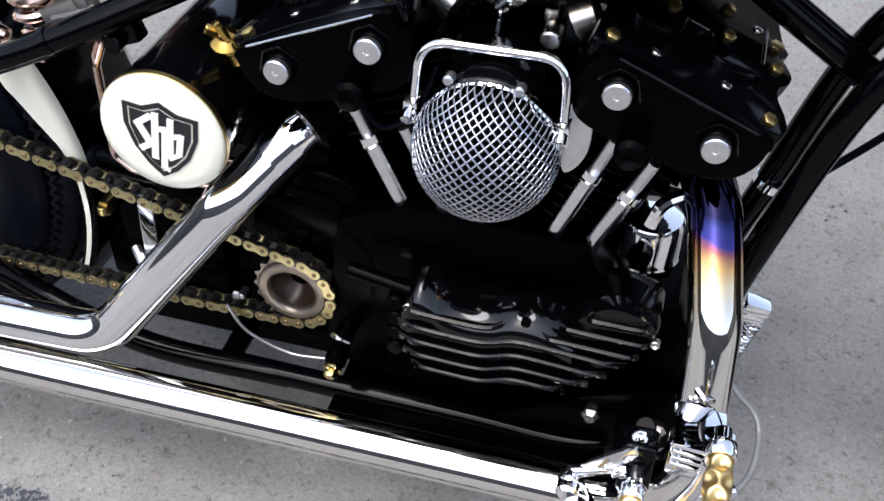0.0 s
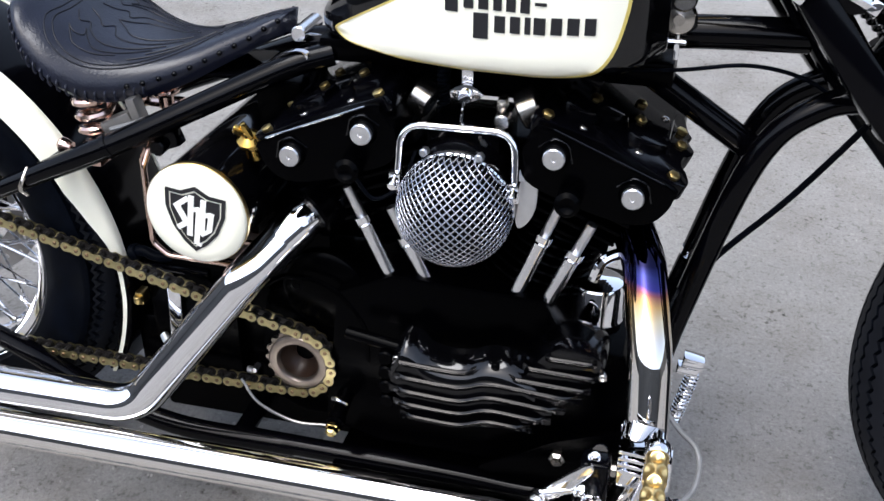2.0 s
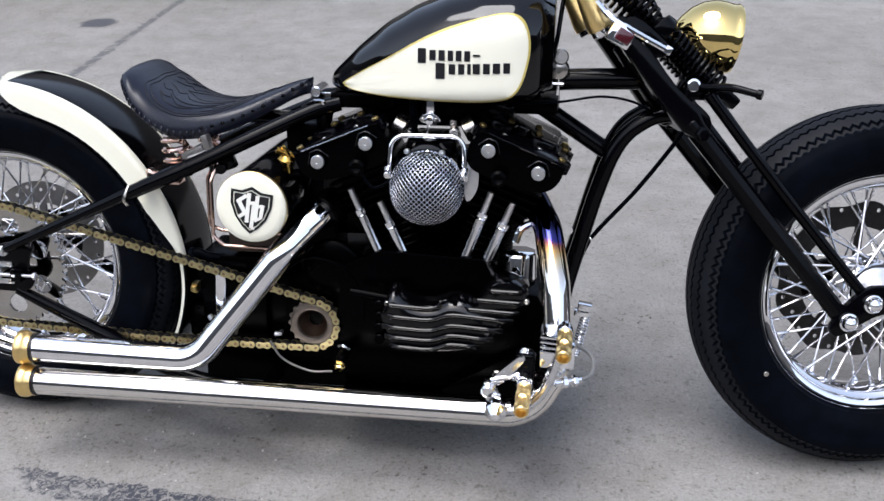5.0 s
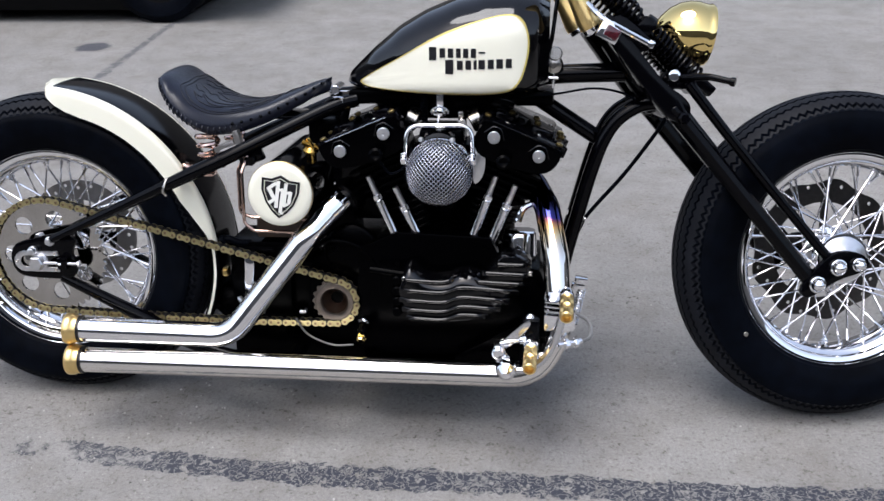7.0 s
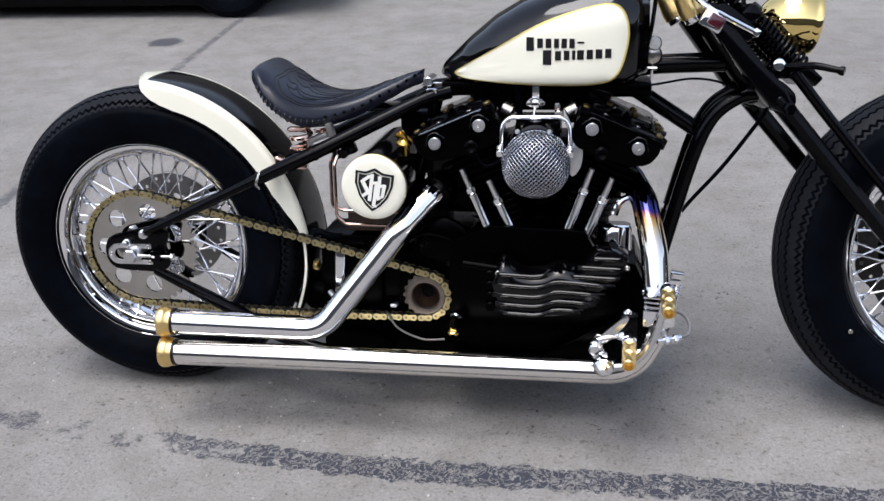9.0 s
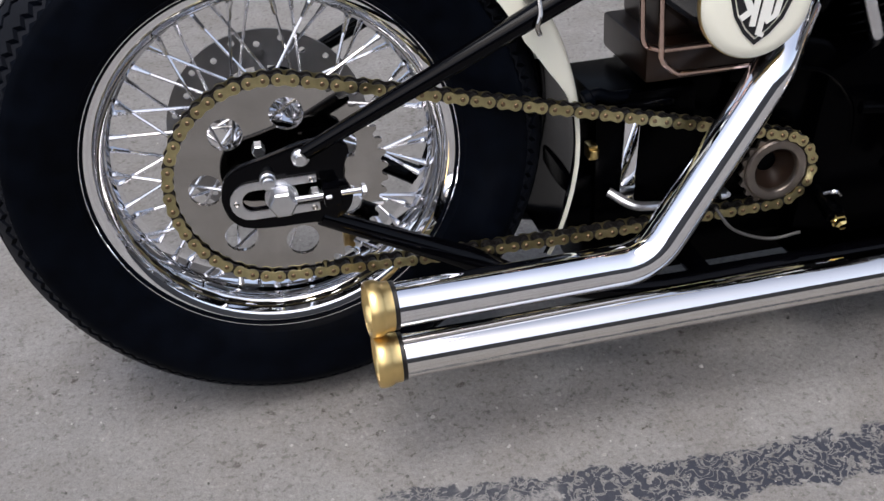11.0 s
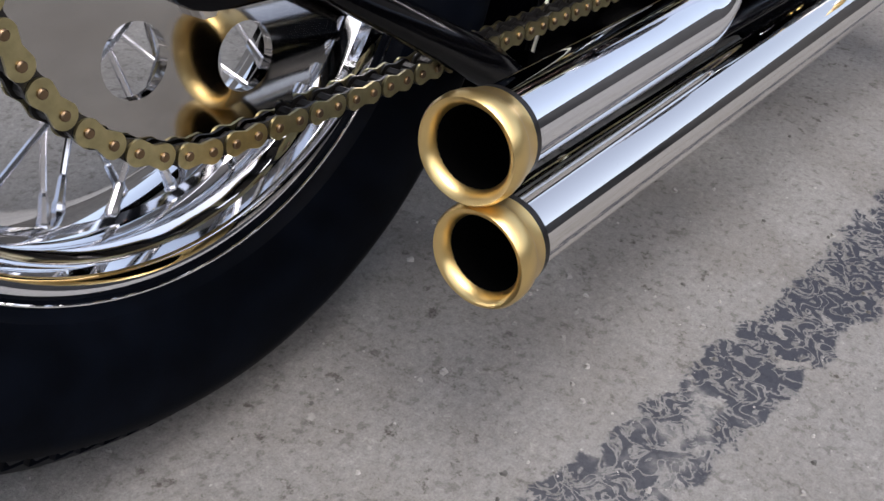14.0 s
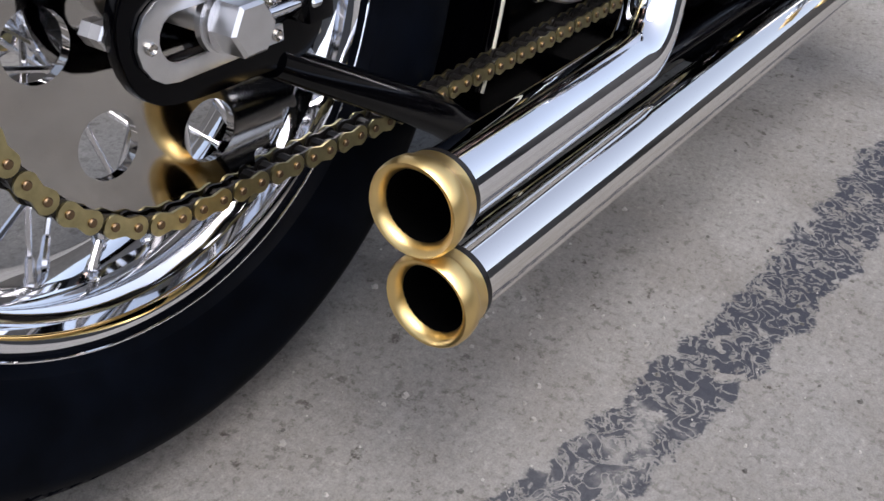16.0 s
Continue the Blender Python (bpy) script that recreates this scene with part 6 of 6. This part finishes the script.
def peg_mesh(length=0.068, radius=0.0128):
    """A round bar along y with dimples in four rows that stand between one another, and a hollow end."""
    bm = bmesh.new()
    na, ns = 48, 64
    rings = []
    for i in range(ns + 1):
        y = length * i / ns
        ring = []
        for k in range(na):
            a = 2 * math.pi * k / na
            r = radius - 0.0018 * max(0, 1 - min(y, length - y) / 0.003)
            for row in range(4):
                cy, turn = 0.010 + 0.0155 * row, (math.pi / 4 if row % 2 else 0)
                da = (a - turn + math.pi / 4) % (math.pi / 2) - math.pi / 4
                d = math.hypot(y - cy, da * radius) / 0.0078
                if d < 1:
                    r -= 0.0048 * (1 - d * d) ** 0.8
            ring.append(bm.verts.new((r * math.cos(a), y, r * math.sin(a))))
        rings.append(ring)
    for r, y in ((radius * 0.66, length - 0.0005), (radius * 0.60, length - 0.014)):
        rings.append([bm.verts.new((r * math.cos(2 * math.pi * k / na), y, r * math.sin(2 * math.pi * k / na))) for k in range(na)])
    for p, q in zip(rings, rings[1:]):
        for k in range(na):
            bm.faces.new((p[k], p[(k + 1) % na], q[(k + 1) % na], q[k]))
    bm.faces.new(rings[0])
    bm.faces.new(rings[-1][::-1])
    return bm


for x, y, z in ((1.080, -0.272, 0.326), (1.015, -0.256, 0.216)):
    peg = part("foot_peg", moved(peg_mesh(), aim((x, y, z), (x - 0.001, y - 0.068, z - 0.015))), M_BRASS, control, "dimpled brass foot peg", angle=60)
    part("peg_collar", turned((x, y + 0.030, z + 0.0035), (x, y - 0.038, z - 0.005), [(0, 0), (0, 0.0080), (0.013, 0.0085), (0.014, 0.0118), (0.016, 0.0136), (0.029, 0.0136), (0.031, 0.0122), (0.031, 0)], 32), M_CHROME, peg, "chrome collar")
spring("return_spring", (1.115, -0.004, 0.250), (1.098, 0.0, 0.165), 0.0085, 0.0085, 0.0017, 15, M_CHROME, "chrome return spring", control)
part("spring_bracket", block((1.113, -0.004, 0.270), (0.027, 0.022, 0.014), 0.002, (0, 8, 0)), M_CHROME, control, "square chrome bracket")
part("bracket_jaw", block((1.107, -0.004, 0.257), (0.028, 0.020, 0.012), 0.002, (0, 8, 0)), M_CHROME, control)
part("hose", tube(smooth_path([(1.080, -0.075, 0.245), (1.1045, -0.100, 0.230), (1.1250, -0.120, 0.224), (1.1320, -0.142, 0.214), (1.1280, -0.180, 0.212), (1.1180, -0.208, 0.217), (1.1095, -0.220, 0.2195)]), 0.0034, 12), material("grey_hose", (0.20, 0.20, 0.20), 0.35), control, "grey brake hose")
part("hose_fitting", join(rod((1.111, -0.219, 0.220), (1.066, -0.238, 0.218), 0.0062, n=12), rod((1.103, -0.224, 0.2195), (1.096, -0.228, 0.2195), 0.010, n=6), rod((1.088, -0.231, 0.219), (1.078, -0.235, 0.219), 0.0095, n=6)), M_CHROME, control, "chrome hose fitting")


# ---- things behind ----
def parked_car():
    car = new("parked_car")
    tagged(car, "black car parked behind on the concrete", "car")
    car.location = (0.09, -0.70, 0)
    low = [(x - 0.5, z) for x, z in ((-4.30, 0.30), (-4.35, 0.62), (-3.9, 0.85), (-3.2, 0.95), (-2.7, 1.38), (-1.5, 1.42), (-1.1, 1.0), (-0.62, 0.92), (-0.50, 0.62), (-0.62, 0.42))]
    part("body", plate(rounded(low, 4), 4.80, 6.60, 0.05), M_CAR, car, "black car body")
    # sill hangs low so its black also fills the shade under the car
    part("sill", block((-2.95, 5.7, 0.19), (3.5, 1.74, 0.24), 0.03), M_CAR_TRIM, car)
    for x in (-1.42, -4.05):
        for y in (4.80, 6.40):
            t = part("wheel", moved(lathe([(-0.09, 0.19), (-0.10, 0.22), (-0.105, 0.27), (-0.085, 0.305), (-0.06, 0.312), (0.06, 0.312), (0.085, 0.305), (0.105, 0.27), (0.10, 0.19)], 48), pose(x, y + 0.10, 0.312)), M_RUBBER, car, "black car tyre")
            part("hub_cap", moved(lathe([(-0.085, 0), (-0.09, 0.06), (-0.07, 0.17), (-0.08, 0.195), (0.0, 0.195), (0, 0)], 32), pose(x, y + 0.10, 0.312)), M_CAR_TRIM, t)


parked_car()
# unseen walls, added to darken what the chrome and black paint reflect
for name, loc, size in (("wall_north", (0, 14.2, 2.6), (40, 0.3, 5.2)), ("wall_south", (0, -9.2, 1.9), (40, 0.3, 3.8)), ("wall_east", (14.2, 2.5, 1.9), (0.3, 23, 3.8)), ("wall_west", (-14.2, 2.5, 1.9), (0.3, 23, 3.8))):
    tagged(part(name, block(loc, size, 0.01), M_WALL, flat=True), "unseen dark wall added to darken reflections", "wall", kind="structure")

# ---- small stones on the concrete ----
def grit():
    rnd = random.Random(5)
    verts, faces = [], []
    for k in range(2600):
        x, y = (rnd.uniform(-0.7, 0.7), rnd.uniform(-0.8, 0.1)) if k % 3 else (rnd.uniform(-1.0, 1.9), rnd.uniform(-1.1, 0.9))
        r = 0.0006 + 0.0028 * rnd.random() ** 5
        n = len(verts)
        ring = [2 * math.pi * (j + rnd.random() * 0.6) / 5 for j in range(5)]
        verts += [(x + r * rnd.uniform(0.7, 1.3) * math.cos(a), y + r * rnd.uniform(0.7, 1.3) * math.sin(a), 0.0) for a in ring]
        verts += [(x + r * 0.6 * math.cos(a + 0.4), y + r * 0.6 * math.sin(a + 0.4), r * rnd.uniform(0.6, 1.0)) for a in ring]
        for j in range(5):
            faces.append((n + j, n + (j + 1) % 5, n + 5 + (j + 1) % 5, n + 5 + j))
        faces.append(tuple(range(n + 5, n + 10)))
    me = bpy.data.meshes.new("grit")
    me.from_pydata(verts, [], faces)
    m = material("grey_grit", (0.20, 0.19, 0.18), 0.8, vary=0.3, noise_scale=100)
    nt = m.node_tree
    geo, mr = nt.nodes.new("ShaderNodeNewGeometry"), nt.nodes.new("ShaderNodeValToRGB")
    mr.color_ramp.elements[0].color, mr.color_ramp.elements[1].color = (0.07, 0.066, 0.06, 1), (0.40, 0.38, 0.35, 1)
    nt.links.new(geo.outputs["Random Per Island"], mr.inputs[0])
    nt.links.new(mr.outputs[0], nt.nodes["Principled BSDF"].inputs["Base Color"])
    me.materials.append(m)
    tagged(new("grit", me), "loose grit and small stones on the concrete", "grit", kind="stuff")


grit()
